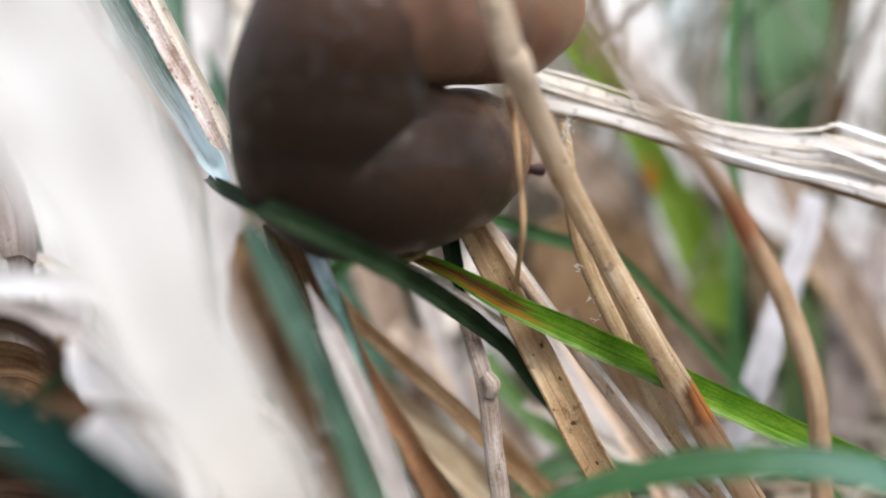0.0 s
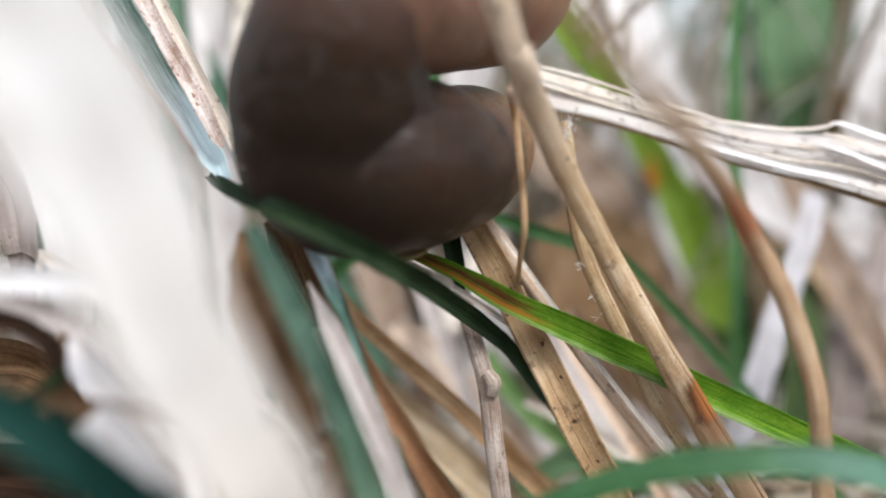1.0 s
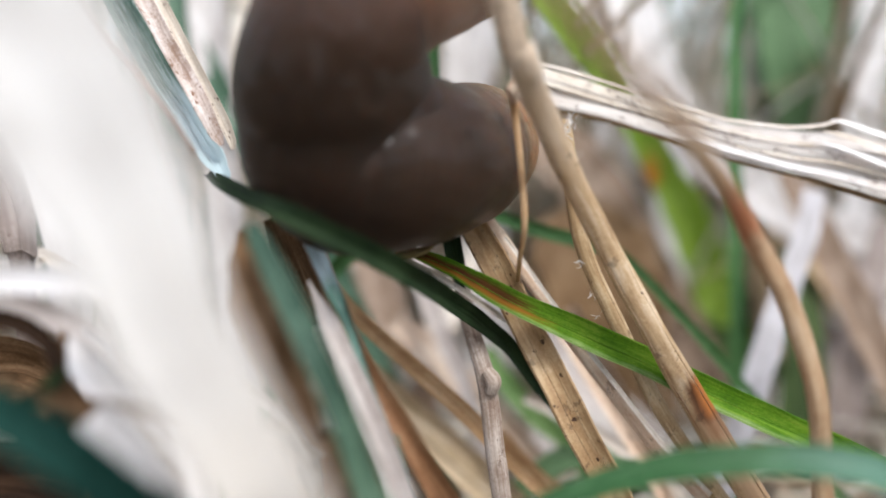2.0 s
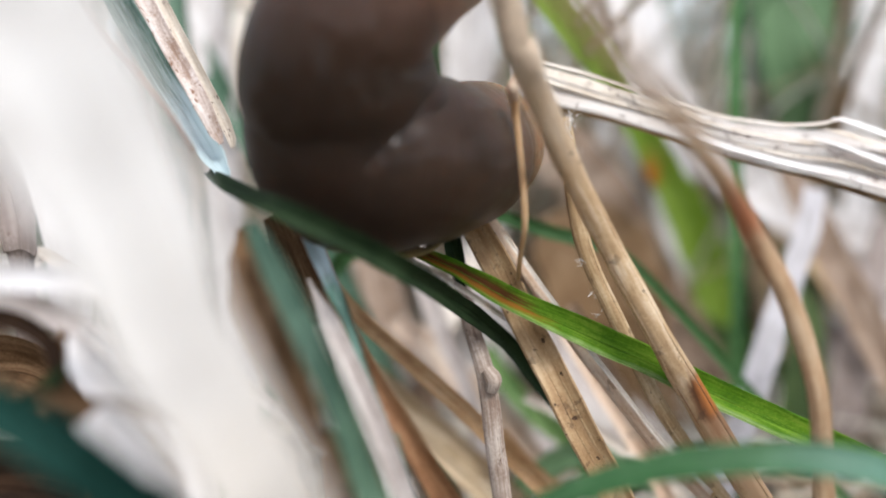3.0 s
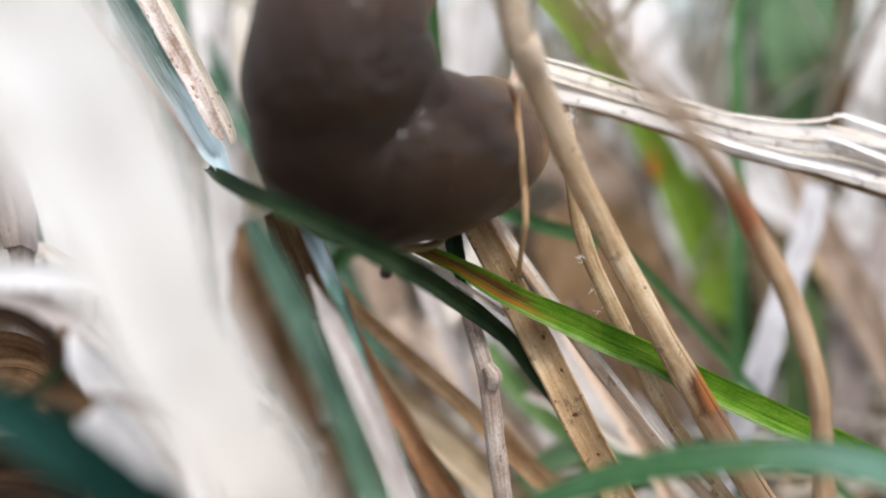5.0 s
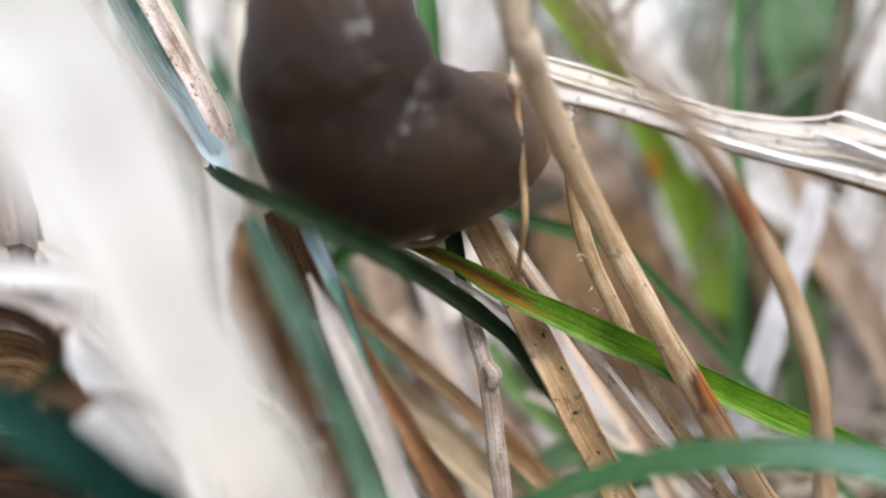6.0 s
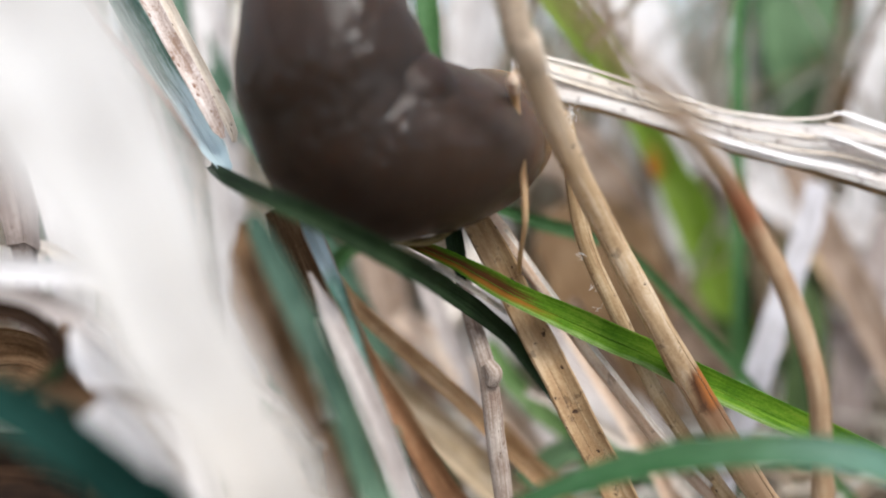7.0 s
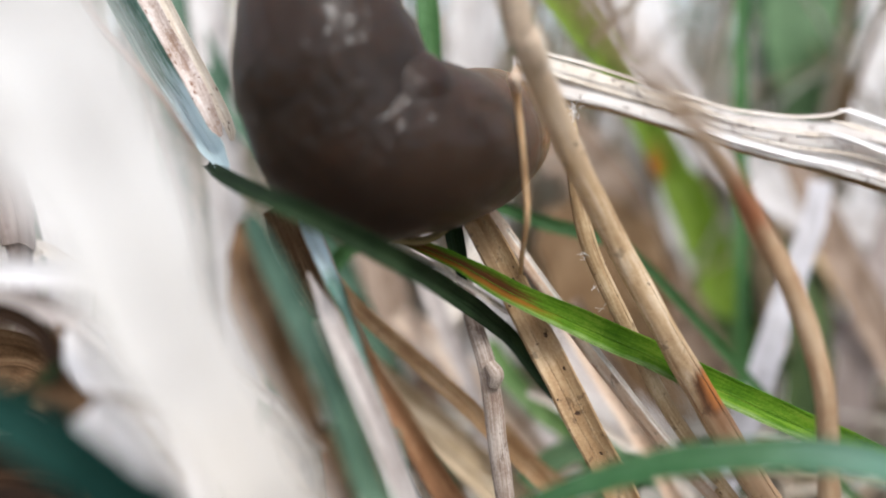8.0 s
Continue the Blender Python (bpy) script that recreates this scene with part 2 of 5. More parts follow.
def slug_skin(name, pebble, grain, tubercle, wet):
    """Moist skin over soft flesh: fine grain below, a clear coat of slime that follows the tubercles."""
    n = Nodes(name)
    along = n.add("CombineXYZ")
    info = n.add("ObjectInfo")
    n.link(n.math("MULTIPLY", info.outputs["Alpha"], BODY * MM), along.inputs[2])
    shift = n.add("VectorMath")
    n.link(n.add("TexCoord").outputs["Object"], shift.inputs[0])
    n.link(along.outputs[0], shift.inputs[1])
    place = shift.outputs[0]
    cell = n.add("TexVoronoi", Scale=grain, Randomness=1.0)
    n.link(place, cell.inputs["Vector"])
    big = n.noise(place, 180.0, 4.0)
    tone = n.ramp(n.math("ADD", n.math("MULTIPLY", big, 0.7), n.math("MULTIPLY", cell.outputs["Distance"], 0.35)), (0.3, (0.79, 0.79, 0.79)), (0.5, (0.72, 0.71, 0.70)), (0.7, (0.66, 0.64, 0.62)))
    col = n.mix(1.0, tone, info.outputs["Color"])
    col.node.blend_type = "MULTIPLY"
    n.link(col, n.bsdf.inputs["Base Color"])
    n.bsdf.inputs["Roughness"].default_value = 0.5
    n.bsdf.inputs["Specular IOR Level"].default_value = 0.05
    n.bsdf.inputs["Subsurface Weight"].default_value = 0.75
    n.bsdf.inputs["Subsurface Radius"].default_value = (1.0, 0.5, 0.3)
    n.bsdf.inputs["Subsurface Scale"].default_value = 0.0025
    n.bump(n.math("MULTIPLY", n.math("ADD", cell.outputs["Distance"], n.math("MULTIPLY", big, 0.6)), -1.0), pebble, 0.00025)
    n.bsdf.inputs["Coat Weight"].default_value = 0.26
    n.bsdf.inputs["Coat Roughness"].default_value = 0.16
    n.bsdf.inputs["Coat IOR"].default_value = 1.5
    slime = n.add("Bump", Strength=1.0, Distance=wet)
    n.link(n.noise(place, tubercle, 0.5), slime.inputs["Height"])
    n.link(slime.outputs[0], n.bsdf.inputs["Coat Normal"])
    return n.mat


SKIN = slug_skin("brown_slug_skin", 0.08, 1700.0, 1500.0, 0.0003)
SKIN_HEAD = slug_skin("wrinkled_slug_skin", 0.6, 1500.0, 2000.0, 0.0007)
SOLE = plant("olive_sole", (0.20, 0.15, 0.06), (0.28, 0.21, 0.10), (0.36, 0.29, 0.15), 3, 0.0, gloss=0.3, glow=0.4)
# skin colour from the olive head to the reddish hind part, with top-lit shading painted in: dark belly coil, lighter
# upper coil
SHADED_PIGMENT = [(0.0, (0.360, 0.220, 0.115)), (0.08, (0.265, 0.150, 0.083)), (0.16, (0.118, 0.063, 0.039)), (0.23, (0.062, 0.034, 0.023)), (0.31, (0.042, 0.024, 0.017)),
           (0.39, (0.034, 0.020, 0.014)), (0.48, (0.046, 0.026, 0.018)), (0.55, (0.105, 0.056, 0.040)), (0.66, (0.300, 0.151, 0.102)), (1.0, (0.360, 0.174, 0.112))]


def shaded_pigment(q):
    for (a, ca), (b, cb) in zip(SHADED_PIGMENT, SHADED_PIGMENT[1:]):
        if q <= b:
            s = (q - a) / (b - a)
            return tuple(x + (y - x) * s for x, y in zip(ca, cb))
    return SHADED_PIGMENT[-1][1]


# ---- builders ----
def part(name, mesh, material, parent, label=""):
    ob = new(name, mesh)
    mesh.materials.append(material)
    ob.parent = parent
    return tagged(ob, label=label)


def glide(points, values, steps):
    """A smooth curve through points (mm), with values carried along it."""
    pts = [Vector(p) for p in points]
    pts = [pts[0] * 2 - pts[1], *pts, pts[-1] * 2 - pts[-2]]
    vals = [values[0], *values, values[-1]]
    out, carried = [], []
    spans = len(pts) - 3
    for i in range(steps + 1):
        x = i / steps * spans
        k = min(int(x), spans - 1)
        s = x - k
        a, b, c, d = pts[k:k + 4]
        out.append(0.5 * ((2 * b) + (c - a) * s + (2 * a - 5 * b + 4 * c - d) * s * s + (3 * b - a - 3 * c + d) * s ** 3))
        p, q = vals[k + 1], vals[k + 2]
        w = s * s * (3 - 2 * s)
        carried.append(p + (q - p) * w)
    return out, carried


def swept(name, points, width, outline, face, steps, rough=0.03):
    """A skin drawn along a curve; outline(across, w) gives the closed section. Mesh in metres about its last point."""
    line, ws = glide(points, width, steps)
    base = line[-1].copy()
    verts, faces, uvs = [], [], []
    run = 0.0
    seed = Vector((line[0].x * 0.37, line[0].z * 0.21, len(points)))
    for i, p in enumerate(line):
        t = (line[min(i + 1, steps)] - line[max(i - 1, 0)]).normalized()
        side = t.cross(Vector(face)).normalized()
        up = side.cross(t).normalized()
        if i:
            run += (p - line[i - 1]).length
        w = ws[i] * (1 + rough * 2.2 * noise.noise(seed + Vector((0, run * 0.35, 0))))
        wob = Vector((noise.noise(seed + Vector((run * 0.22, 5, 0))), 0, noise.noise(seed + Vector((run * 0.22, 0, 9))))) * rough * ws[i] * 1.5
        ring = outline(w, run)
        for a, b in ring:
            verts.append((p + wob + side * a + up * b - base) * MM)
        m = len(ring)
        if i:
            lo, hi = (i - 1) * m, i * m
            for j in range(m):
                k = (j + 1) % m
                faces.append((lo + j, lo + k, hi + k, hi + j))
                uvs.append(((j / m, last), ((j + 1) / m, last), ((j + 1) / m, run), (j / m, run)))
        last = run
    m = len(outline(1.0, 0.0))
    faces.append(tuple(range(m))[::-1])
    uvs.append(tuple((0.5, 0.0) for _ in range(m)))
    faces.append(tuple(range(steps * m, steps * m + m)))
    uvs.append(tuple((0.5, run) for _ in range(m)))
    mesh = bpy.data.meshes.new(name)
    mesh.from_pydata(verts, [], faces)
    layer = mesh.uv_layers.new(name="UVMap")
    layer.data.foreach_set("uv", [c for f in uvs for pair in f for c in pair])
    mesh.polygons.foreach_set("use_smooth", [True] * len(mesh.polygons))
    mesh.update()
    return mesh, base


def finish(name, label, material, mesh, base, parent, category, group):
    ob = new(name, mesh)
    mesh.materials.append(material)
    ob.location = base * MM
    if parent:
        ob.parent = parent
        ob.location = base * MM - parent.location
        return tagged(ob, label=label)
    return tagged(ob, label, category, group)


CATEGORY = {"grass_blade": "grass blade", "dead_grass_blade": "dead grass", "dry_grass_blade": "dry grass", "straw": "straw"}


def leaf(name, label, material, points, width, fold=0.15, ribs=5, face=(0, -1, 0.15), veins=1, parent=None):
    """A grass blade: a shallow gutter with raised veins and a thin edge."""
    def outline(w, run):
        n = 4 * ribs
        top = []
        for j in range(n + 1):
            u = -1 + 2 * j / n
            vein = 0.006 * w * math.cos(u * ribs * math.pi) * (1 - u ** 4)
            top.append((u * w / 2, fold * w * abs(u) ** 1.5 + vein - fold * w * 0.4))
        under = [(a * 0.985, b - (0.035 * w + 0.02) * (1 - (2 * a / w) ** 2) - 0.03) for a, b in reversed(top)]
        return top + under
    mesh, base = swept(name, points, width, outline, face, 14 * (len(points) - 1))
    ob = finish(name, label, material, mesh, base, parent, CATEGORY.get(name, ""), "")
    for k in range(0 if parent else veins):
        at = -0.86 + 1.72 * k / (veins - 1) if veins > 1 else 0.0

        def cord(w, run):
            r = (0.010 if abs(at) > 0.1 else 0.018) * w + 0.006
            mid = fold * w * abs(at) ** 1.5 - fold * w * 0.4 + r * 0.2
            return [(at * w / 2 + r * math.cos(-1.0472 * j), mid + r * math.sin(-1.0472 * j)) for j in range(6)]
        mesh, foot = swept("midrib" if abs(at) < 0.1 else "vein", points, width, cord, face, 10 * (len(points) - 1))
        finish("midrib" if abs(at) < 0.1 else "vein", "", material, mesh, foot, ob, "", "")
    return ob


def stem(name, label, material, points, width, ridges=7, face=(0, -1, 0.15), parent=None):
    """A dry stalk: round, with lengthwise ridges, a little flattened."""
    def outline(w, run):
        n = 4 * ridges
        ring = []
        for j in range(n):
            a = -2 * math.pi * j / n
            r = w / 2 * (1 + 0.022 * math.cos(a * ridges) + 0.03 * math.sin(2 * a + run * 0.15))
            ring.append((r * math.cos(a), 0.8 * r * math.sin(a)))
        return ring
    mesh, base = swept(name, points, width, outline, face, 14 * (len(points) - 1), 0.035)
    ob = finish(name, label, material, mesh, base, parent, CATEGORY.get(name, ""), "")
    for at in () if parent else (0.55, 2.2):
        def cord(w, run):
            r = 0.022 * w + 0.004
            c, e = w / 2 * math.cos(at), 0.4 * w * math.sin(at)
            return [(c + r * math.cos(-1.0472 * j), e + r * math.sin(-1.0472 * j)) for j in range(6)]
        mesh, foot = swept("ridge", points, width, cord, face, 10 * (len(points) - 1), 0.035)
        finish("ridge", "", material, mesh, foot, ob, "", "")
    return ob


def knob(name, material, points, width, parent):
    """A swollen joint on a stalk."""
    def outline(w, run):
        return [(w * math.cos(-0.39269908 * j), w * math.sin(-0.39269908 * j)) for j in range(16)]
    mesh, base = swept(name, points, width, outline, (0, -1, 0.1), 18, 0.09)
    return finish(name, "", material, mesh, base, parent, "", "")


def fibre_tuft(centre, size, count, parent):
    """Loose curled fibres in one tangled tuft."""
    rng = random.Random(int(centre[0] * 100) + count)
    bm = bmesh.new()
    for _ in range(count):
        p = Vector((rng.gauss(0, size * 0.25), rng.gauss(0, size * 0.2), rng.gauss(0, size * 0.3)))
        d = Vector((rng.gauss(-0.3, 0.6), rng.gauss(0, 0.5), rng.gauss(0, 0.7))).normalized()
        turn = Vector((rng.gauss(0, 1), rng.gauss(0, 1), rng.gauss(0, 1))) * 0.25
        r = rng.uniform(0.010, 0.026)
        prev = None
        for k in range(7):
            a = d.orthogonal().normalized()
            b = d.cross(a)
            ring = [bm.verts.new((p + (a * math.cos(2.0944 * q) + b * math.sin(2.0944 * q)) * r) * MM) for q in range(3)]
            if prev:
                for q in range(3):
                    bm.faces.new((prev[q], prev[(q + 1) % 3], ring[(q + 1) % 3], ring[q]))
            prev = ring
            p = p + d * size * 0.16
            d = (d + turn + Vector((rng.gauss(0, 0.2), rng.gauss(0, 0.2), rng.gauss(0, 0.2)))).normalized()
    mesh = bpy.data.meshes.new("fibre_tuft")
    bm.to_mesh(mesh)
    bm.free()
    ob = part("fibre_tuft", mesh, FIBRE, parent, "tangled white plant fibres")
    ob.location = Vector(centre) * MM - parent.location
    return ob


def bent_blade(rng, where, height, lean, width):
    """Vertices and faces of one far blade: three-sided, bent, tapering, about its foot (mm)."""
    x, y = where(rng)
    h = rng.uniform(*height)
    w = rng.uniform(*width)
    az = rng.uniform(0, 2 * math.pi)
    bend = rng.uniform(*lean)
    d = Vector((math.cos(az), math.sin(az), 0))
    s = Vector((-d.y, d.x, 0))
    verts, faces = [], []
    n = 7
    for k in range(n + 1):
        q = k / n
        p = d * (h * bend * q * q) + Vector((0, 0, h * (q - 0.35 * min(bend, 1.6) * q * q)))
        ww = w * (1 - 0.85 * q ** 2)
        verts += [p + s * ww / 2, p - s * ww / 2, p - d * ww * 0.25 + Vector((0, 0, ww * 0.2))]
        if k:
            a, b = 3 * (k - 1), 3 * k
            faces += [(a, a + 1, b + 1, b), (a + 1, a + 2, b + 2, b + 1), (a + 2, a, b, b + 2)]
    return Vector((x, y, -1.0)), verts, faces


def field(name, label, stops, count, seed, where, height, lean, width, apart=0, single=("", "", "", "")):
    """Many far blades: the nearest ones (apart) are things of their own, the rest is one mesh."""
    rng = random.Random(seed)
    blades = sorted((bent_blade(rng, where, height, lean, width) for _ in range(count)), key=lambda b: b[0].y)
    one, text, category, group = single
    material = thatch(name + "_mass", stops)
    lone = thatch(name + "_blade", stops, single=True) if apart else None
    for foot, verts, faces in blades[:apart]:
        mesh = bpy.data.meshes.new(one)
        mesh.from_pydata([tuple(v * MM) for v in verts], [], faces)
        mesh.polygons.foreach_set("use_smooth", [True] * len(mesh.polygons))
        mesh.materials.append(lone)
        ob = tagged(new(one, mesh), text, category, group)
        ob.location = foot * MM
    all_verts, all_faces = [], []
    for foot, verts, faces in blades[apart:]:
        o = len(all_verts)
        all_verts += [tuple((foot + v) * MM) for v in verts]
        all_faces += [tuple(o + i for i in f) for f in faces]
    mesh = bpy.data.meshes.new(name)
    mesh.from_pydata(all_verts, [], all_faces)
    mesh.polygons.foreach_set("use_smooth", [True] * len(mesh.polygons))
    mesh.materials.append(material)
    return tagged(new(name, mesh), label, "grass", "", "stuff")


# ---- ground ----
def ground_material():
    n = Nodes("mossy_soil")
    place = n.add("TexCoord").outputs["Object"]
    a, b = n.noise(place, 60.0, 6.0), n.noise(place, 900.0, 4.0)
    col = n.ramp(n.math("ADD", n.math("MULTIPLY", a, 0.6), n.math("MULTIPLY", b, 0.4)), (0.35, (0.035, 0.022, 0.013)), (0.5, (0.11, 0.075, 0.045)), (0.65, (0.10, 0.12, 0.045)))
    n.link(col, n.bsdf.inputs["Base Color"])
    n.bsdf.inputs["Roughness"].default_value = 0.9
    n.bump(n.math("ADD", a, b), 0.6, 0.002)
    return n.mat


def make_ground():
    bm = bmesh.new()
    radii = [0.0] + [0.02 * 1.28 ** k for k in range(42)]
    rows = []
    for r in radii:
        ring = []
        for j in range(48):
            a = 2 * math.pi * j / 48
            x, y = r * math.cos(a), r * math.sin(a)
            z = 0.003 * noise.noise(Vector((x * 25, y * 25, 0))) * (1 if r < 3 else 0) - 0.001
            ring.append(bm.verts.new((x, y + 0.05, z)))
        rows.append(ring)
    for lo, hi in zip(rows[1:], rows[2:]):
        for j in range(48):
            k = (j + 1) % 48
            bm.faces.new((lo[j], hi[j], hi[k], lo[k]))
    bm.faces.new(rows[1])
    for v in rows[0]:
        bm.verts.remove(v)
    mesh = bpy.data.meshes.new("ground")
    bm.normal_update()
    bm.to_mesh(mesh)
    bm.free()
    mesh.materials.append(ground_material())
    mesh.polygons.foreach_set("use_smooth", [True] * len(mesh.polygons))
    return tagged(new("ground", mesh), "dark mossy soil under dead grass litter", "ground", "", "structure")


make_ground()

# ---- the slug ----
RADII = [2.78, 4.14, 4.40, 4.92, 5.57, 5.39, 4.58, 4.16, 4.29, 4.54, 4.52, 3.62, 2.48]
SPINES = []


def spine(t, *points):
    SPINES.append((t, points))


spine(0, (2.70, 52.14, 44.68), (1.33, 50.59, 44.38), (-0.21, 47.80, 43.81), (-2.76, 45.16, 43.84), (-5.48, 44.78, 44.33), (-5.96, 43.75, 46.55), (-5.57, 42.06, 49.41), (-4.36, 41.63, 51.54), (-2.38, 43.32, 52.32), (0.00, 46.96, 52.93), (2.73, 49.39, 53.21), (4.80, 50.44, 53.32), (5.88, 50.80, 53.37))
spine(0.5, (2.70, 52.18, 44.76), (1.32, 50.64, 44.46), (-0.21, 47.84, 43.86), (-2.77, 45.20, 43.90), (-5.49, 44.81, 44.37), (-6.01, 43.78, 46.60), (-5.60, 42.10, 49.45), (-4.43, 41.67, 51.58), (-2.49, 43.36, 52.43), (-0.18, 47.02, 53.16), (2.46, 49.47, 53.52), (4.40, 50.52, 53.64), (5.41, 50.86, 53.63))
spine(1, (2.77, 52.17, 44.75), (1.40, 50.63, 44.44), (-0.15, 47.83, 43.85), (-2.68, 45.18, 43.88), (-5.43, 44.80, 44.35), (-5.96, 43.77, 46.64), (-5.63, 42.08, 49.42), (-4.49, 41.67, 51.61), (-2.58, 43.39, 52.65), (-0.33, 47.07, 53.52), (2.16, 49.54, 54.04), (3.95, 50.61, 54.32), (4.89, 50.96, 54.37))
spine(1.5, (2.91, 52.21, 44.76), (1.54, 50.65, 44.44), (-0.02, 47.85, 43.87), (-2.57, 45.21, 43.91), (-5.29, 44.83, 44.37), (-5.93, 43.82, 46.71), (-5.62, 42.15, 49.46), (-4.51, 41.74, 51.74), (-2.66, 43.51, 53.00), (-0.47, 47.22, 54.18), (1.89, 49.75, 55.00), (3.46, 50.85, 55.49), (4.32, 51.22, 55.70))
spine(2.2, (3.14, 52.25, 44.77), (1.75, 50.71, 44.46), (0.17, 47.90, 43.90), (-2.39, 45.26, 43.91), (-5.12, 44.88, 44.38), (-5.60, 43.90, 46.99), (-5.64, 42.19, 49.42), (-4.26, 41.83, 51.86), (-2.45, 43.67, 53.91), (-0.47, 47.52, 56.02), (1.62, 50.16, 57.68), (3.25, 51.33, 58.77), (4.12, 51.74, 59.28))
spine(3, (3.42, 52.35, 44.75), (2.03, 50.79, 44.45), (0.44, 48.00, 43.87), (-2.14, 45.34, 43.89), (-4.86, 44.97, 44.38), (-5.39, 44.00, 46.98), (-5.47, 42.29, 49.43), (-3.93, 41.93, 51.98), (-1.99, 43.85, 54.43), (0.04, 47.77, 57.08), (2.10, 50.50, 59.41), (3.68, 51.74, 60.96), (4.55, 52.19, 61.77))
spine(3.5, (3.56, 52.38, 44.71), (2.19, 50.82, 44.40), (0.58, 48.03, 43.84), (-2.00, 45.37, 43.86), (-4.73, 44.99, 44.33), (-5.34, 44.02, 46.93), (-5.42, 42.32, 49.38), (-3.82, 41.97, 51.93), (-1.81, 43.91, 54.57), (0.12, 47.88, 57.49), (2.02, 50.67, 60.17), (3.53, 51.96, 62.01), (4.32, 52.44, 63.03))
spine(4.5, (3.71, 52.43, 44.79), (2.32, 50.87, 44.47), (0.72, 48.07, 43.90), (-1.88, 45.41, 43.94), (-4.62, 45.03, 44.40), (-5.28, 44.07, 46.95), (-5.32, 42.38, 49.40), (-4.30, 42.04, 51.96), (-2.69, 44.00, 54.71), (-1.23, 48.04, 57.96), (0.20, 50.87, 60.92), (1.32, 52.21, 63.06), (1.96, 52.72, 64.22))
spine(4.8, (3.74, 52.45, 44.82), (2.36, 50.88, 44.51), (0.75, 48.08, 43.95), (-1.83, 45.41, 43.97), (-4.58, 45.04, 44.44), (-5.26, 44.07, 46.95), (-5.37, 42.75, 49.43), (-4.63, 42.94, 52.08), (-3.30, 45.13, 55.03), (-2.11, 49.15, 58.47), (-0.96, 52.00, 61.58), (0.01, 53.35, 63.82), (0.59, 53.89, 65.08))
spine(5.8, (3.95, 52.51, 44.97), (2.55, 50.94, 44.65), (0.95, 48.13, 44.05), (-1.67, 45.47, 44.08), (-4.39, 45.08, 44.56), (-5.32, 44.34, 47.07), (-5.61, 43.57, 49.58), (-5.87, 44.50, 52.38), (-5.78, 46.67, 55.64), (-5.82, 50.71, 59.44), (-5.68, 53.62, 62.93), (-5.36, 55.02, 65.45), (-5.10, 55.56, 66.83))
spine(6.5, (4.06, 52.49, 45.12), (2.66, 50.91, 44.79), (1.04, 48.09, 44.19), (-1.57, 45.43, 44.19), (-4.30, 45.04, 44.68), (-5.51, 44.53, 47.16), (-5.99, 44.06, 49.71), (-6.18, 45.42, 52.66), (-6.26, 47.36, 55.90), (-6.55, 51.03, 59.71), (-6.66, 53.94, 63.22), (-6.57, 55.34, 65.85), (-6.47, 55.89, 67.23))
spine(7.2, (3.95, 52.09, 45.15), (2.55, 50.54, 44.82), (0.95, 47.69, 44.22), (-1.65, 45.04, 44.23), (-4.40, 44.65, 44.72), (-5.69, 44.28, 47.28), (-6.26, 43.98, 49.88), (-6.56, 45.57, 52.90), (-6.85, 47.73, 56.24), (-7.32, 51.39, 60.09), (-7.61, 54.31, 63.72), (-7.62, 55.73, 66.38), (-7.60, 56.27, 67.78))
spine(8, (3.75, 52.99, 45.09), (2.37, 51.41, 44.77), (0.75, 48.59, 44.17), (-1.83, 45.92, 44.19), (-4.56, 45.53, 44.68), (-5.84, 45.17, 47.25), (-6.52, 45.05, 49.90), (-6.88, 46.70, 52.93), (-7.46, 49.00, 56.30), (-8.22, 53.03, 60.36), (-8.68, 55.97, 64.02), (-8.78, 57.40, 66.80), (-8.80, 57.95, 68.21))

SEGMENTS = 144


def segment_mesh(radius, at, half, power):
    """One slice of the body: a rounded drum, half as long as given on each side, with low folds."""
    bm = bmesh.new()
    bmesh.ops.create_uvsphere(bm, u_segments=48, v_segments=20, radius=1.0)
    for v in bm.verts:
        c = v.co
        z = max(-1.0, min(1.0, c.z))
        round_off = (1 - abs(z) ** power) ** (1 / power) / max(1e-6, math.hypot(c.x, c.y)) if abs(z) < 0.9999 else 0.0
        x, y, z = c.x * round_off * radius, c.y * round_off * radius, z * half
        fold = 1 + 0.014 * noise.noise(Vector((x, y, z + at)) * 0.6)
        v.co = Vector((x * fold, y * fold, z)) * MM
    for f in bm.faces:
        f.smooth = True
    mesh = bpy.data.meshes.new("body_segment")
    bm.to_mesh(mesh)
    bm.free()
    return mesh


def drum(radius, k):
    """Half length and roundness of a slice: round at both ends of the body, short drums between."""
    s = max(0.0, min(1.0, (k - 10) / 15, (SEGMENTS - 15 - k) / 15))
    return radius * 1.12 * (1 - s) + 3.2 * s, 2.0 + 2.0 * s


def make_slug():
    slug = tagged(new("slug"), "dark brown wet slug curled up among grass blades", "slug")
    pieces = []
    line, _ = glide(SPINES[6][1], [0.0] * len(RADII), SEGMENTS - 1)
    at = 0.0
    for k in range(SEGMENTS):
        at += (line[k] - line[max(k - 1, 0)]).length
        q = k / (SEGMENTS - 1) * (len(RADII) - 1)
        i = min(int(q), len(RADII) - 2)
        s = q - i
        r = RADII[i] + (RADII[i + 1] - RADII[i]) * s * s * (3 - 2 * s)
        piece = part("body_segment", segment_mesh(r, at, *drum(r, k)), SKIN_HEAD if k < 22 else SKIN, slug)
        # colour of the slice, painted belly shade and upper light included
        piece.color = (*shaded_pigment(k / (SEGMENTS - 1)), at / BODY)
        pieces.append(piece)
    return slug, pieces


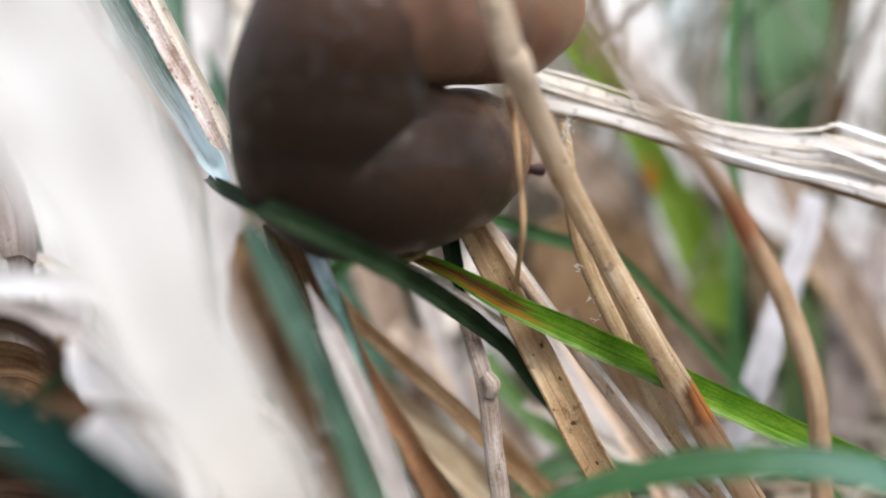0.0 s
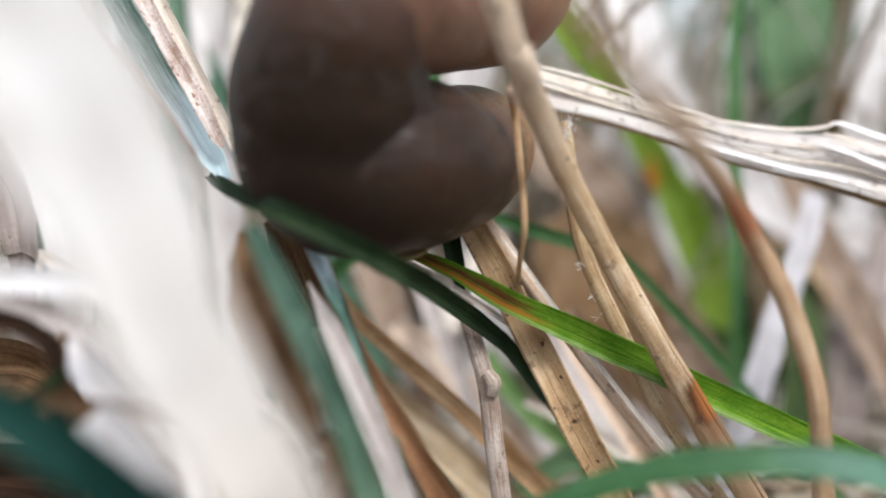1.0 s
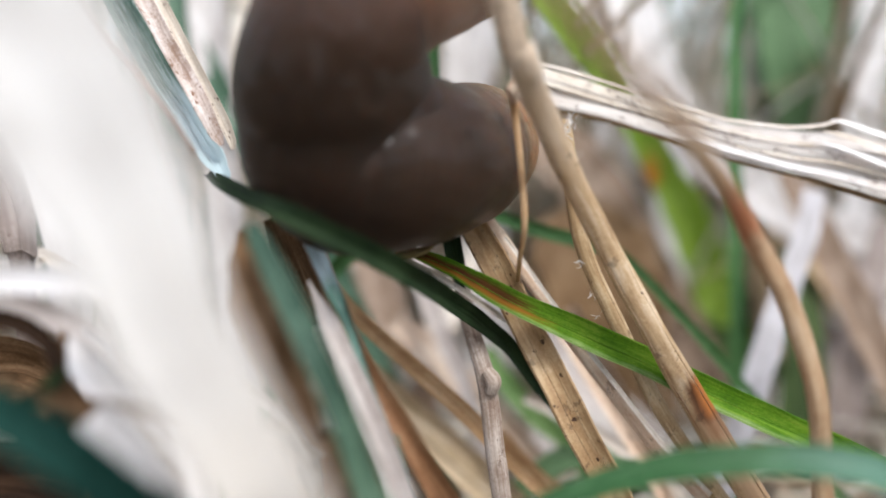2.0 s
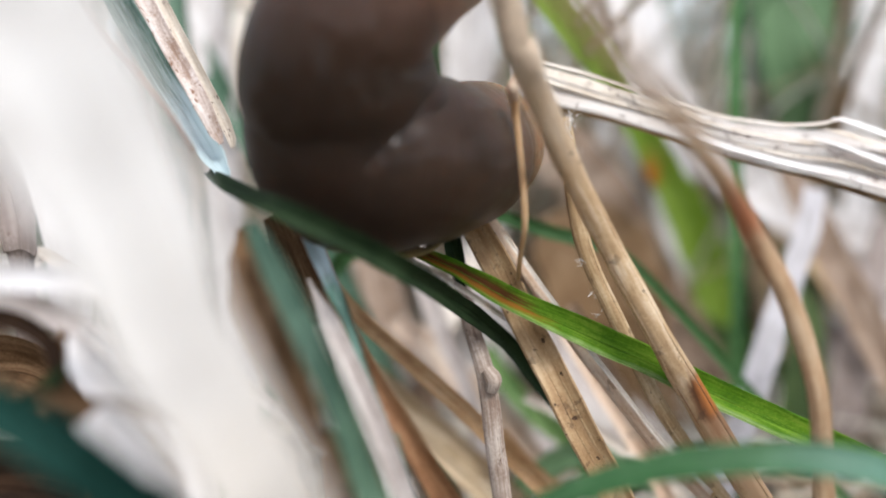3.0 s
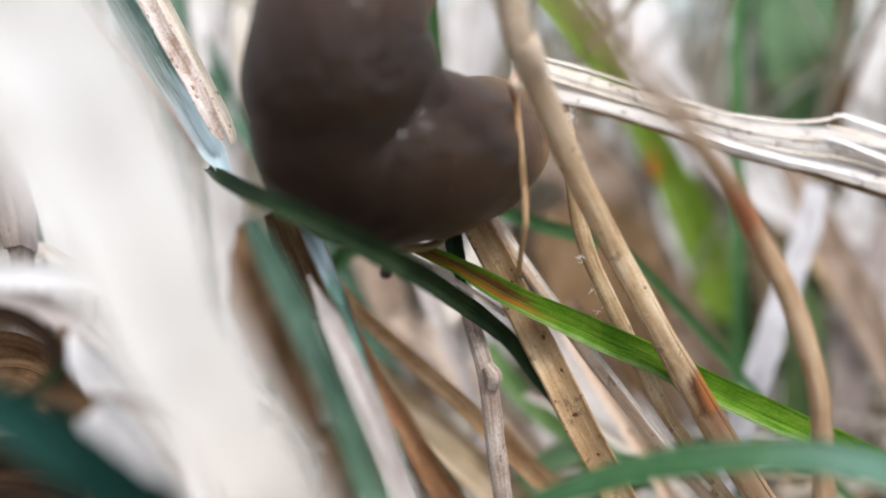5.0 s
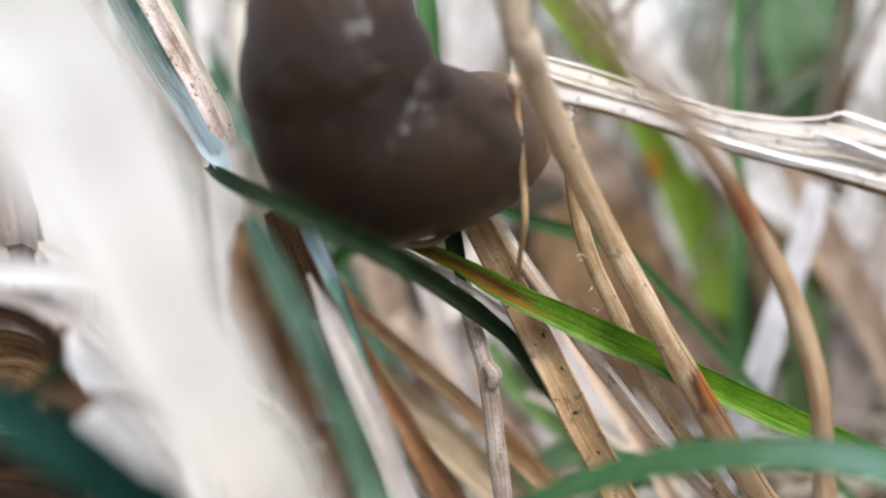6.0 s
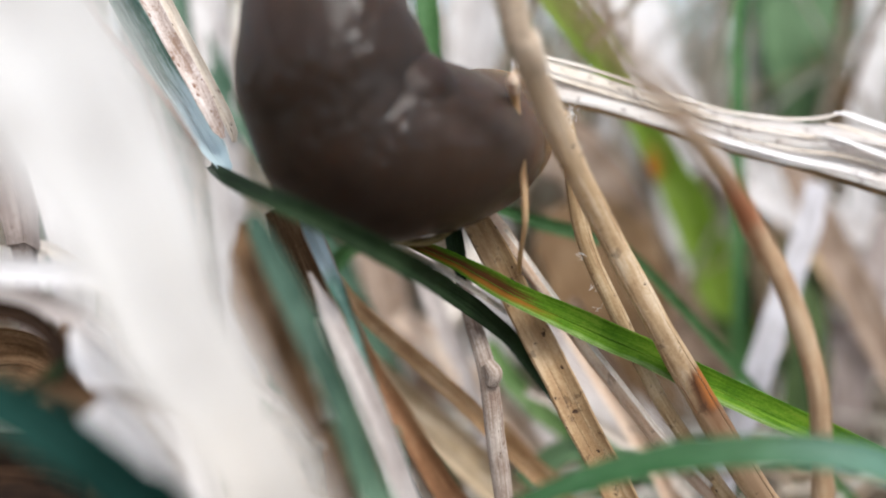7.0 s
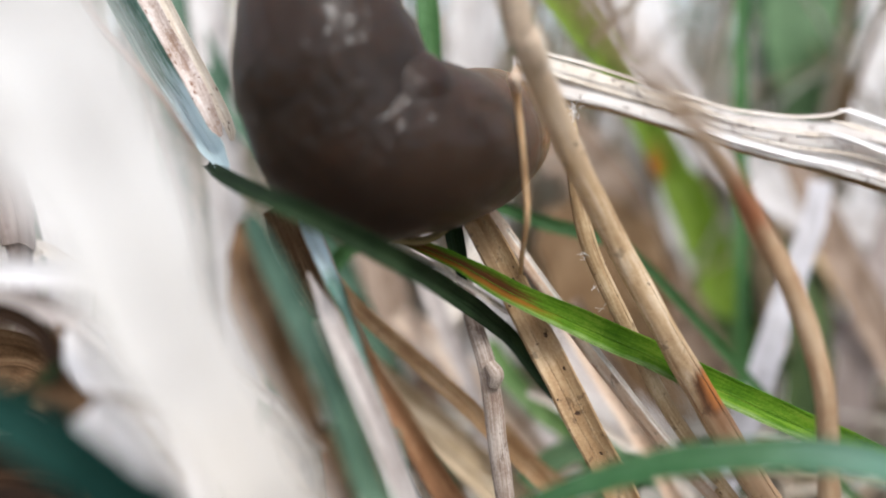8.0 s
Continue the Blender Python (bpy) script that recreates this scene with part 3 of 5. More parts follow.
def make_tentacle(slug):
    """An eye stalk: a slim tapering tube with a rounded knob."""
    bm = bmesh.new()
    rings = [(0.0, 0.50), (0.8, 0.40), (1.6, 0.33), (2.2, 0.34), (2.5, 0.43), (2.8, 0.46), (3.05, 0.34), (3.15, 0.12)]
    prev = None
    for z, r in rings:
        ring = [bm.verts.new((r * math.cos(j * 0.5236) * MM, r * math.sin(j * 0.5236) * MM, z * MM)) for j in range(12)]
        if prev:
            for j in range(12):
                bm.faces.new((prev[j], prev[(j + 1) % 12], ring[(j + 1) % 12], ring[j]))
        prev = ring
    bm.faces.new(prev)
    for f in bm.faces:
        f.smooth = True
    mesh = bpy.data.meshes.new("tentacle")
    bm.to_mesh(mesh)
    bm.free()
    ob = part("tentacle", mesh, SKIN, slug, "dark eye stalk with a rounded tip")
    ob.color = (0.07, 0.05, 0.055, 1.0)
    return ob


slug, slug_pieces = make_slug()
# added ball that fills the crease at the inner bend, no body part
mantle = part("mantle", segment_mesh(3.1, 18.0, 3.1, 2.0), SKIN, slug)
mantle.color = (*shaded_pigment(0.315), 0.3)
foot_fringe = leaf("foot_fringe", "pale olive fringe of the sole", SOLE, [(-4.58, 44.70, 39.71), (-3.06, 45.57, 38.76), (-1.61, 46.05, 38.53), (-0.53, 46.57, 38.69), (0.54, 47.17, 39.35), (1.90, 47.76, 39.96)], [0.19, 0.59, 0.72, 0.66, 0.40, 0.17], fold=0.5, face=(0, -0.6, -1), parent=slug)
tentacle_side = make_tentacle(slug)
tentacle_low = make_tentacle(slug)

# ---- blades close to the lens ----
leaf("dead_grass_blade", "broad bleached dead grass blade close to the lens", BLEACHED, [(-16.97, 22.52, 54.43), (-14.17, 22.06, 51.06), (-11.96, 21.72, 48.54), (-9.89, 21.32, 45.62), (-8.19, 20.92, 42.68), (-7.06, 20.51, 39.72), (-5.43, 20.11, 36.78), (-3.89, 19.71, 33.84), (3.50, 20.50, 14.00), (8.50, 19.50, -1.50)], [4.16, 4.44, 4.59, 4.56, 3.74, 3.36, 2.76, 2.66, 3.90, 3.60], fold=0.05, face=(0.25, -1, 0.25))
leaf("dead_grass_blade", "crumpled pale dead grass blade lying across dry litter", CHALKY, [(-26.59, 35.55, 39.01), (-21.40, 34.55, 39.04), (-17.44, 33.54, 39.04), (-14.36, 32.51, 38.90), (-12.96, 32.34, 37.63), (-5.11, 30.40, 17.15), (2.71, 28.77, -1.50)], [1.40, 1.36, 1.25, 1.17, 0.91, 0.93, 0.84], fold=0.25, face=(0.1, -1, 0.5))
leaf("dead_grass_blade", "dull mauve grey dead blade curving under a bleached one", GREY, [(-26.38, 39.25, 36.53), (-21.59, 38.30, 36.93), (-18.88, 37.26, 36.73), (-16.56, 36.18, 36.19), (-14.45, 34.97, 34.71), (-12.80, 34.67, 32.56), (-11.53, 34.42, 30.67), (-10.77, 34.14, 28.65), (-4.38, 34.07, 13.58), (2.00, 34.00, -1.50)], [1.07, 1.10, 1.02, 0.89, 0.76, 0.71, 0.66, 0.66, 0.66, 0.60], fold=0.2, face=(0.1, -1, 0.4))
leaf("dead_grass_blade", "pale dead grass blade with a folded tip", CHALKY, [(-16.98, 36.12, 36.12), (-15.97, 35.46, 35.04), (-14.74, 34.77, 33.71), (-12.32, 34.45, 31.45), (-2.19, 33.11, 14.97), (7.93, 31.78, -1.50)], [1.05, 2.17, 1.78, 0.76, 0.76, 0.69], fold=0.3, face=(-0.2, -1, 0.3))
leaf("dead_grass_blade", "dull brown dead blade folded between pale ones", BROWN, [(-17.40, 32.84, 34.34), (-15.25, 32.28, 33.98), (-12.69, 31.76, 33.87), (-10.59, 31.68, 33.27), (-8.96, 31.51, 32.11), (3.76, 30.25, 15.31), (16.47, 28.99, -1.50)], [0.38, 0.71, 0.79, 0.61, 0.42, 0.42, 0.38], fold=0.2, face=(0, -1, 0.4))
leaf("dead_grass_blade", "short bleached dead grass blade bent over", CHALKY, [(-14.44, 31.76, 33.85), (-13.19, 31.07, 32.54), (-11.63, 30.31, 30.71), (-10.27, 29.96, 28.25), (-5.07, 28.63, 13.37), (0.13, 27.31, -1.50)], [1.63, 2.76, 2.83, 2.49, 2.49, 2.24], fold=0.2, face=(-0.2, -1, 0.3))
leaf("dead_grass_blade", "curled brown dead blade under pale ones, shade put into its colour", BROWN_SHADE, [(-22.65, 37.26, 36.76), (-19.96, 36.72, 36.50), (-18.28, 36.11, 35.72), (-17.47, 35.42, 34.31), (-17.26, 35.07, 31.76), (-12.50, 35.00, 12.00), (-10.50, 34.00, -1.50)], [0.91, 0.95, 0.89, 0.77, 0.72, 0.70, 0.65], fold=0.3, face=(-0.2, -1, 0.4))
leaf("dead_grass_blade", "brown dead blade low in the litter", BROWN, [(-34.64, 51.27, 28.45), (-29.57, 50.45, 29.85), (-26.60, 50.42, 29.66), (-24.10, 50.10, 27.29), (-22.63, 49.65, 24.01), (-18.66, 47.49, 11.79), (-15.18, 46.28, -1.50)], [4.50, 4.78, 4.41, 2.94, 2.21, 1.80, 1.62], fold=0.3, face=(0, -1, 0.2))
leaf("grass_blade", "short green blade in a gap of the litter, blackish with painted shade", SHADED_GREEN, [(-19.42, 34.72, 32.90), (-17.74, 33.85, 33.91), (-16.60, 34.01, 35.11)], [0.76, 0.84, 0.30], fold=0.2, face=(0.1, -1, 0.4))
leaf("dead_grass_blade", "narrow brown dead blade upright in the litter", BROWN, [(-19.20, 39.22, 36.66), (-18.45, 37.97, 34.96), (-17.79, 36.66, 32.82), (-16.85, 35.33, 30.55), (-16.19, 34.97, 27.96), (-13.75, 33.61, 13.23), (-11.30, 32.25, -1.50)], [0.40, 0.72, 0.75, 0.73, 0.68, 0.68, 0.61], fold=0.25, face=(0, -1, 0.1))
leaf("dead_grass_blade", "rusty dead blade low in the litter, darkened as a shaded cavity", BROWN_SHADE, [(-30.61, 41.76, 25.97), (-25.66, 40.85, 26.70), (-22.01, 40.81, 26.40), (-18.36, 40.64, 25.20), (-15.93, 40.39, 23.39), (-6.83, 39.44, 10.95), (2.27, 38.49, -1.50)], [3.73, 4.56, 4.56, 3.95, 3.04, 3.04, 2.74], fold=0.2, face=(0, -1, 0.5))
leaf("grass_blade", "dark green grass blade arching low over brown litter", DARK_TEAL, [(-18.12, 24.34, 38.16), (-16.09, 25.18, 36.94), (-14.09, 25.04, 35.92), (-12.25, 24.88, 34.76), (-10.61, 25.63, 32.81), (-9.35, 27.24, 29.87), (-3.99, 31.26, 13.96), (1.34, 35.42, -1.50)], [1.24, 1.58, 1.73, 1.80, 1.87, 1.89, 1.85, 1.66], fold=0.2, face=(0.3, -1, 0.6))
leaf("grass_blade", "green grass blade bowed in front of dry stems, sheen painted along its right part", TEAL, [(0.40, 33.82, 26.27), (4.22, 34.13, 28.54), (6.79, 34.26, 29.49), (9.21, 33.88, 30.38), (11.56, 33.45, 30.95), (15.05, 32.99, 31.26), (17.24, 32.47, 31.17), (19.16, 32.41, 30.69), (22.55, 32.23, 29.38), (40.42, 33.13, 13.27), (57.02, 32.30, -1.50)], [0.56, 0.97, 1.17, 1.31, 1.44, 1.56, 1.59, 1.59, 1.59, 1.63, 1.47], fold=0.15, face=(0, -1, 0.9))
leaf("grass_blade", "green grass blade leaning beside a withered brown blade", TEAL_DEEP, [(-8.91, 36.87, 41.21), (-8.21, 35.73, 40.25), (-7.24, 34.53, 38.91), (-6.29, 33.35, 37.65), (-5.31, 32.15, 36.24), (-4.61, 31.96, 34.85), (-3.87, 31.69, 32.89), (-3.15, 31.41, 30.80), (-1.94, 30.93, 27.34), (0.51, 31.00, 12.20), (3.42, 30.50, -1.50)], [0.58, 1.02, 1.14, 1.15, 1.17, 1.17, 1.21, 1.26, 1.26, 1.43, 1.28], fold=0.2, face=(0.3, -1, 0.1))
leaf("dead_grass_blade", "withered dark brown grass sheath", BROWN, [(-10.15, 39.81, 40.58), (-9.26, 37.56, 38.93), (-8.55, 36.35, 37.40), (-7.68, 35.16, 36.09), (-7.02, 34.95, 34.57), (-6.44, 34.78, 33.31), (-5.68, 34.55, 31.67), (-4.53, 34.28, 29.66), (-1.20, 34.50, 11.68), (1.80, 34.50, -1.50)], [0.34, 1.61, 2.20, 2.14, 1.78, 1.22, 0.87, 0.87, 1.99, 1.79], fold=0.25, face=(0.2, -1, 0.1))
leaf("dead_grass_blade", "greyish dry grass blade among green blades", GREY, [(-7.24, 42.42, 37.55), (-5.79, 41.07, 35.07), (-3.98, 39.59, 31.57), (-2.01, 38.91, 26.60), (-0.71, 38.41, 22.92), (2.13, 37.19, 10.73), (4.96, 36.07, -1.50)], [0.18, 1.01, 1.33, 1.30, 1.22, 1.22, 1.10], fold=0.15, face=(0.2, -1, 0.1))
leaf("dead_grass_blade", "shaded brown dead blade between green ones", BROWN, [(-10.07, 46.87, 40.56), (-9.21, 46.64, 38.85), (-8.34, 46.37, 36.87), (-7.42, 46.12, 35.06), (-5.96, 44.81, 32.85), (-1.07, 41.78, 14.86), (3.00, 41.00, -1.50)], [1.13, 1.73, 1.66, 1.33, 0.91, 0.81, 0.73], fold=0.2, face=(0.1, -1, 0.2))
leaf("dead_grass_blade", "reddish brown dry grass blade", BROWN_RED, [(-9.30, 49.83, 40.04), (-7.87, 48.53, 37.90), (-6.42, 46.23, 35.88), (-5.16, 43.96, 34.05), (-3.99, 42.69, 32.14), (-2.38, 41.39, 30.01), (0.26, 40.81, 25.76), (2.92, 40.22, 22.19), (8.15, 39.19, 10.34), (13.39, 38.16, -1.50)], [1.84, 2.01, 1.53, 1.21, 1.24, 1.37, 1.52, 1.52, 1.52, 1.37], fold=0.25, face=(-0.2, -1, 0.2))
leaf("grass_blade", "thin glossy blue green grass blade, bluish white highlight painted on its upper end", TEAL_GLINT, [(-8.29, 45.89, 40.75), (-7.32, 44.67, 39.26), (-6.00, 42.85, 37.01), (-5.02, 41.60, 35.25), (-3.95, 40.75, 32.71), (-2.77, 40.35, 29.77), (-1.88, 40.07, 27.71), (1.50, 41.00, 10.00), (4.00, 40.50, -1.50)], [0.72, 0.95, 0.80, 0.54, 0.30, 0.18, 0.12, 0.12, 0.12], fold=0.3, face=(0.2, -1, 0.1))

# ---- blades over the slug ----
leaf("grass_blade", "waxy blue green grass blade leaning over the slug, highlight painted at its tip", TEAL_LIT_TIP, [(-26.24, 55.06, 63.61), (-20.83, 52.74, 53.99), (-18.21, 52.11, 49.38), (-15.87, 50.68, 46.31), (-14.17, 49.38, 44.16), (-13.20, 48.22, 43.03), (-12.66, 47.14, 42.54)], [1.51, 1.66, 1.73, 1.70, 1.46, 0.88, 0.30], fold=0.3, face=(0.3, -1, 0.25), veins=4)
leaf("grass_blade", "green grass blade pressed down by the slug, its shade painted into the dark colour", SHADED_GREEN, [(-14.45, 49.23, 43.06), (-12.71, 46.14, 42.59), (-10.73, 43.04, 42.10), (-7.85, 38.93, 41.51), (-5.87, 38.80, 40.60), (-4.10, 39.67, 39.60), (-1.93, 41.48, 38.07), (-0.13, 45.27, 36.23), (1.63, 48.35, 34.40), (3.17, 50.55, 32.77), (4.41, 52.18, 31.37), (6.40, 53.32, 28.68), (10.15, 53.63, 23.52), (17.38, 54.76, 11.20), (24.03, 56.94, -1.50)], [0.51, 0.91, 1.05, 1.04, 1.13, 1.21, 1.26, 1.28, 1.25, 1.20, 1.12, 1.17, 1.11, 1.32, 1.19], fold=0.3, face=(0.3, -1, 0.25), veins=3)
leaf("straw", "pinkish speckled straw leaning over the slug", PINK_STRAW, [(-23.81, 52.87, 62.36), (-18.39, 50.67, 53.63), (-17.07, 50.35, 51.23), (-15.86, 50.06, 49.17), (-14.49, 48.79, 47.20), (-13.67, 48.56, 45.51), (-13.27, 48.45, 44.77)], [1.03, 1.04, 1.07, 1.11, 1.02, 0.81, 0.34], fold=0.12, face=(0.2, -1, 0.2), veins=2)
leaf("straw", "thin tan straw leaning over the slug", TAN_EDGE, [(-22.45, 53.86, 62.18), (-18.09, 52.74, 53.99), (-16.43, 51.37, 51.36), (-15.02, 51.01, 48.73), (-13.82, 50.71, 46.49), (-13.26, 50.53, 45.19), (-13.12, 50.43, 44.49)], [0.65, 0.79, 0.78, 0.78, 0.74, 0.60, 0.32], fold=0.3, face=(0.2, -1, 0.1))
stem("straw", "thin brown dry straw beside a green blade", BROWN_RED, [(-20.46, 41.94, 56.23), (-17.27, 41.22, 50.93), (-15.29, 40.89, 48.49), (-13.71, 40.61, 46.47), (-12.69, 41.33, 44.35)], [0.28, 0.31, 0.31, 0.28, 0.23])

# ---- stems and straws round the slug ----
leaf("straw", "speckled tan straw with ragged ridges", STRAW_SPECKLED, [(0.59, 53.09, 41.75), (1.98, 51.79, 39.62), (3.53, 50.41, 36.90), (5.97, 49.77, 32.21), (8.68, 48.05, 27.03), (11.47, 47.33, 21.77), (14.00, 46.57, 17.07), (17.18, 46.10, 7.79), (20.36, 45.64, -1.50)], [1.50, 1.84, 2.02, 2.06, 2.05, 2.05, 1.98, 1.98, 1.78], fold=0.16, ribs=3, face=(-0.3, -1, 0.1), veins=4)
pale_straw = stem("straw", "pale thin straw behind the speckled straw", TAN_SOFT, [(2.09, 52.99, 41.00), (3.93, 52.66, 38.59), (6.57, 51.14, 34.88), (8.85, 50.72, 31.78), (11.27, 50.30, 28.68), (14.03, 49.82, 25.22), (17.22, 49.38, 21.94), (21.54, 48.68, 17.78), (27.42, 47.90, 8.14), (33.29, 47.12, -1.50)], [0.79, 0.90, 0.88, 0.92, 0.96, 0.96, 1.03, 1.03, 1.03, 0.93])
leaf("strand", "white edge strip of a thin straw", PALE, [(4.00, 50.69, 38.93), (6.65, 49.79, 35.32), (8.90, 49.38, 32.31), (11.29, 48.97, 29.29), (13.97, 48.51, 25.93), (17.05, 48.07, 22.73)], [0.25, 0.29, 0.32, 0.32, 0.32, 0.29], fold=0.1, face=(0, -1, 0.4), parent=pale_straw)
node_straw = stem("straw", "grey dry stalk with a swollen node", GREY_STEM, [(0.64, 53.83, 39.80), (0.94, 52.98, 37.22), (1.77, 51.43, 33.32), (2.59, 49.77, 30.73), (3.01, 49.28, 28.64), (3.37, 48.89, 25.78), (3.87, 48.35, 21.85), (4.36, 47.65, 17.58), (5.27, 46.76, 8.04), (6.17, 45.87, -1.50)], [0.92, 1.02, 1.04, 1.16, 1.19, 1.23, 1.23, 1.23, 1.23, 1.10])
leaf("grass_blade", "bright green grass blade with a browned tip", FRESH_GREEN, [(-4.47, 48.70, 39.14), (-2.78, 48.62, 38.59), (0.55, 48.44, 37.24), (4.01, 48.18, 35.35), (9.39, 48.83, 32.74), (13.32, 48.59, 30.95), (18.26, 48.28, 28.67), (22.86, 47.99, 26.56), (28.32, 48.65, 24.01), (34.46, 49.20, 20.65), (44.52, 50.00, 9.59), (54.64, 50.91, -1.50)], [0.14, 0.59, 1.04, 1.52, 1.84, 1.87, 1.91, 1.84, 1.73, 1.47, 1.47, 1.32], fold=0.22, ribs=6, face=(0.1, -1, 0.45), veins=3)
leaf("straw", "narrow pale straw under a dark green blade", PALE, [(-8.28, 51.75, 39.34), (-4.51, 50.61, 38.37), (-1.59, 50.43, 37.08), (0.93, 50.25, 35.72), (3.56, 51.00, 33.83), (6.06, 51.73, 31.76), (8.86, 51.02, 26.56), (11.67, 50.25, 20.98), (29.20, 53.91, -1.50)], [0.37, 0.43, 0.43, 0.40, 0.40, 0.37, 0.34, 0.34, 0.33], fold=0.25, face=(0, -1, 0.4))
leaf("grass_blade", "short green sheath round a grey stalk, darkened with painted shade", SHADED_GREEN, [(0.04, 53.06, 41.74), (0.48, 51.70, 39.26), (0.80, 51.05, 37.49), (1.24, 50.65, 35.34)], [0.97, 1.25, 1.17, 0.51], fold=0.4, face=(0.1, -1, 0.1))
rusty_straw = stem("straw", "tan dry stalk with a rusty withered patch", TAN_RUST, [(1.49, 36.95, 56.55), (2.90, 38.31, 51.78), (4.01, 39.94, 48.90), (5.39, 42.66, 46.68), (7.55, 45.15, 42.71), (10.07, 46.59, 38.50), (12.62, 47.00, 34.06), (15.16, 47.45, 29.99), (17.03, 47.00, 26.69), (19.74, 46.86, 22.72), (22.84, 46.76, 18.47), (27.33, 46.63, 8.49), (31.83, 46.49, -1.50)], [1.27, 1.37, 1.48, 1.42, 1.38, 1.48, 1.49, 1.73, 1.80, 1.68, 1.63, 1.63, 1.46])
split_straw = stem("straw", "split tan stalk with white fibres", TAN, [(7.94, 52.20, 46.34), (8.04, 51.51, 44.93), (8.18, 51.24, 42.97), (8.76, 50.75, 39.39), (9.69, 50.36, 36.53), (11.42, 49.87, 32.96), (13.69, 49.26, 28.46), (15.67, 48.84, 25.42), (18.19, 48.35, 21.84), (21.49, 47.70, 17.94), (26.44, 46.87, 8.22), (31.39, 46.05, -1.50)], [0.55, 0.83, 1.01, 1.05, 1.01, 1.01, 0.94, 0.94, 1.01, 1.01, 1.01, 0.91])
thin_straw = stem("straw", "hair-thin dry tan stalk hanging from a joint", TAN_ORANGE, [(4.02, 44.92, 48.40), (3.87, 44.83, 47.79), (4.17, 45.62, 46.18), (4.49, 45.22, 43.22), (4.65, 44.83, 40.35), (4.55, 46.51, 37.88), (4.64, 48.33, 36.49)], [0.44, 0.59, 0.38, 0.38, 0.38, 0.30, 0.31])
broad_straw = leaf("straw", "bleached broad straw bent sideways with frayed strands", BLEACHED_STRAW, [(4.64, 55.38, 49.36), (6.83, 55.97, 48.68), (10.89, 56.77, 47.85), (15.81, 57.25, 46.49), (20.61, 57.07, 45.15), (25.40, 56.94, 44.24), (31.44, 57.04, 43.28), (39.76, 57.70, 41.48)], [2.45, 2.95, 2.99, 3.04, 3.44, 4.40, 5.70, 5.79], fold=-0.06, ribs=4, face=(0.1, -1, 0.9), veins=4)
leaf("strand", "tan upper edge strand of a broad straw", TAN_EDGE, [(5.03, 55.63, 49.90), (8.45, 56.42, 49.05), (12.12, 57.02, 48.05), (15.81, 57.33, 47.01), (19.80, 57.18, 45.90)], [1.39, 1.64, 1.66, 1.28, 0.40], fold=0.06, face=(0.1, -1, 0.9), parent=broad_straw)
leaf("strand", "white upper rim of a broad straw", PALE, [(5.55, 55.19, 50.42), (9.13, 55.88, 49.67), (12.75, 56.43, 48.67), (16.45, 56.83, 47.50), (20.45, 56.79, 46.40)], [0.31, 0.35, 0.35, 0.35, 0.24], fold=0.2, face=(0, -1, 0.9), parent=broad_straw)
leaf("strand", "frayed outer strand of bleached straw", PALE, [(16.09, 56.90, 47.22), (20.01, 56.69, 46.48), (23.92, 56.51, 46.00), (26.22, 56.40, 46.05), (27.49, 56.44, 46.35), (28.04, 56.47, 46.59)], [0.28, 0.35, 0.35, 0.32, 0.27, 0.11], fold=0.2, face=(0, -1, 0.9), parent=broad_straw)
leaf("strand", "loose pale strand along a broad straw", PALE, [(18.00, 56.53, 46.21), (21.85, 56.18, 45.34), (24.95, 56.00, 44.84), (27.30, 55.95, 44.49), (30.81, 55.97, 43.79), (36.44, 56.47, 42.55)], [0.19, 0.43, 0.51, 0.51, 0.59, 0.60], fold=0.2, face=(0, -1, 0.9), parent=broad_straw)
leaf("strand", "loose bleached strand along a broad straw", CHALKY, [(24.21, 56.09, 44.64), (26.85, 55.84, 44.49), (28.81, 55.79, 44.09), (30.75, 55.82, 43.55), (36.44, 56.41, 42.04)], [0.19, 0.51, 0.59, 0.63, 0.63], fold=0.2, face=(0, -1, 0.9), parent=broad_straw)
leaf("strand", "split strip at the frayed end of a straw", CHALKY, [(27.08, 56.11, 46.47), (28.36, 55.95, 46.15), (30.69, 55.97, 45.38), (36.29, 56.43, 43.86)], [0.16, 0.54, 0.62, 0.68], fold=0.15, face=(0, -1, 0.9), parent=broad_straw)
leaf("strand", "split strip at the frayed end of a straw", PALE, [(26.48, 55.90, 45.72), (28.11, 55.72, 45.26), (30.63, 55.71, 44.41), (36.22, 56.17, 42.76)], [0.16, 0.51, 0.59, 0.63], fold=0.15, face=(0, -1, 0.9), parent=broad_straw)
leaf("strand", "split strip at the frayed end of a straw", CHALKY, [(25.78, 55.81, 45.11), (27.91, 55.59, 44.41), (30.63, 55.57, 43.40), (36.22, 56.00, 41.59)], [0.16, 0.46, 0.54, 0.59], fold=0.15, face=(0, -1, 0.9), parent=broad_straw)
leaf("strand", "thin tan fibre between bleached strands", TAN_EDGE, [(20.36, 56.33, 44.72), (24.21, 55.99, 43.94), (27.69, 55.81, 43.47), (30.81, 55.81, 42.66), (36.58, 56.51, 41.16)], [0.16, 0.27, 0.32, 0.35, 0.36], fold=0.2, face=(0, -1, 0.7), parent=broad_straw)
leaf("strand", "bleached lower strand along a broad straw", CHALKY, [(15.66, 56.58, 45.65), (19.93, 56.17, 44.41), (24.21, 55.90, 43.31), (27.75, 55.79, 42.53), (30.88, 55.80, 41.76), (37.39, 56.38, 40.29)], [0.27, 0.51, 0.59, 0.63, 0.71, 0.72], fold=0.2, face=(0, -1, 0.9), parent=broad_straw)
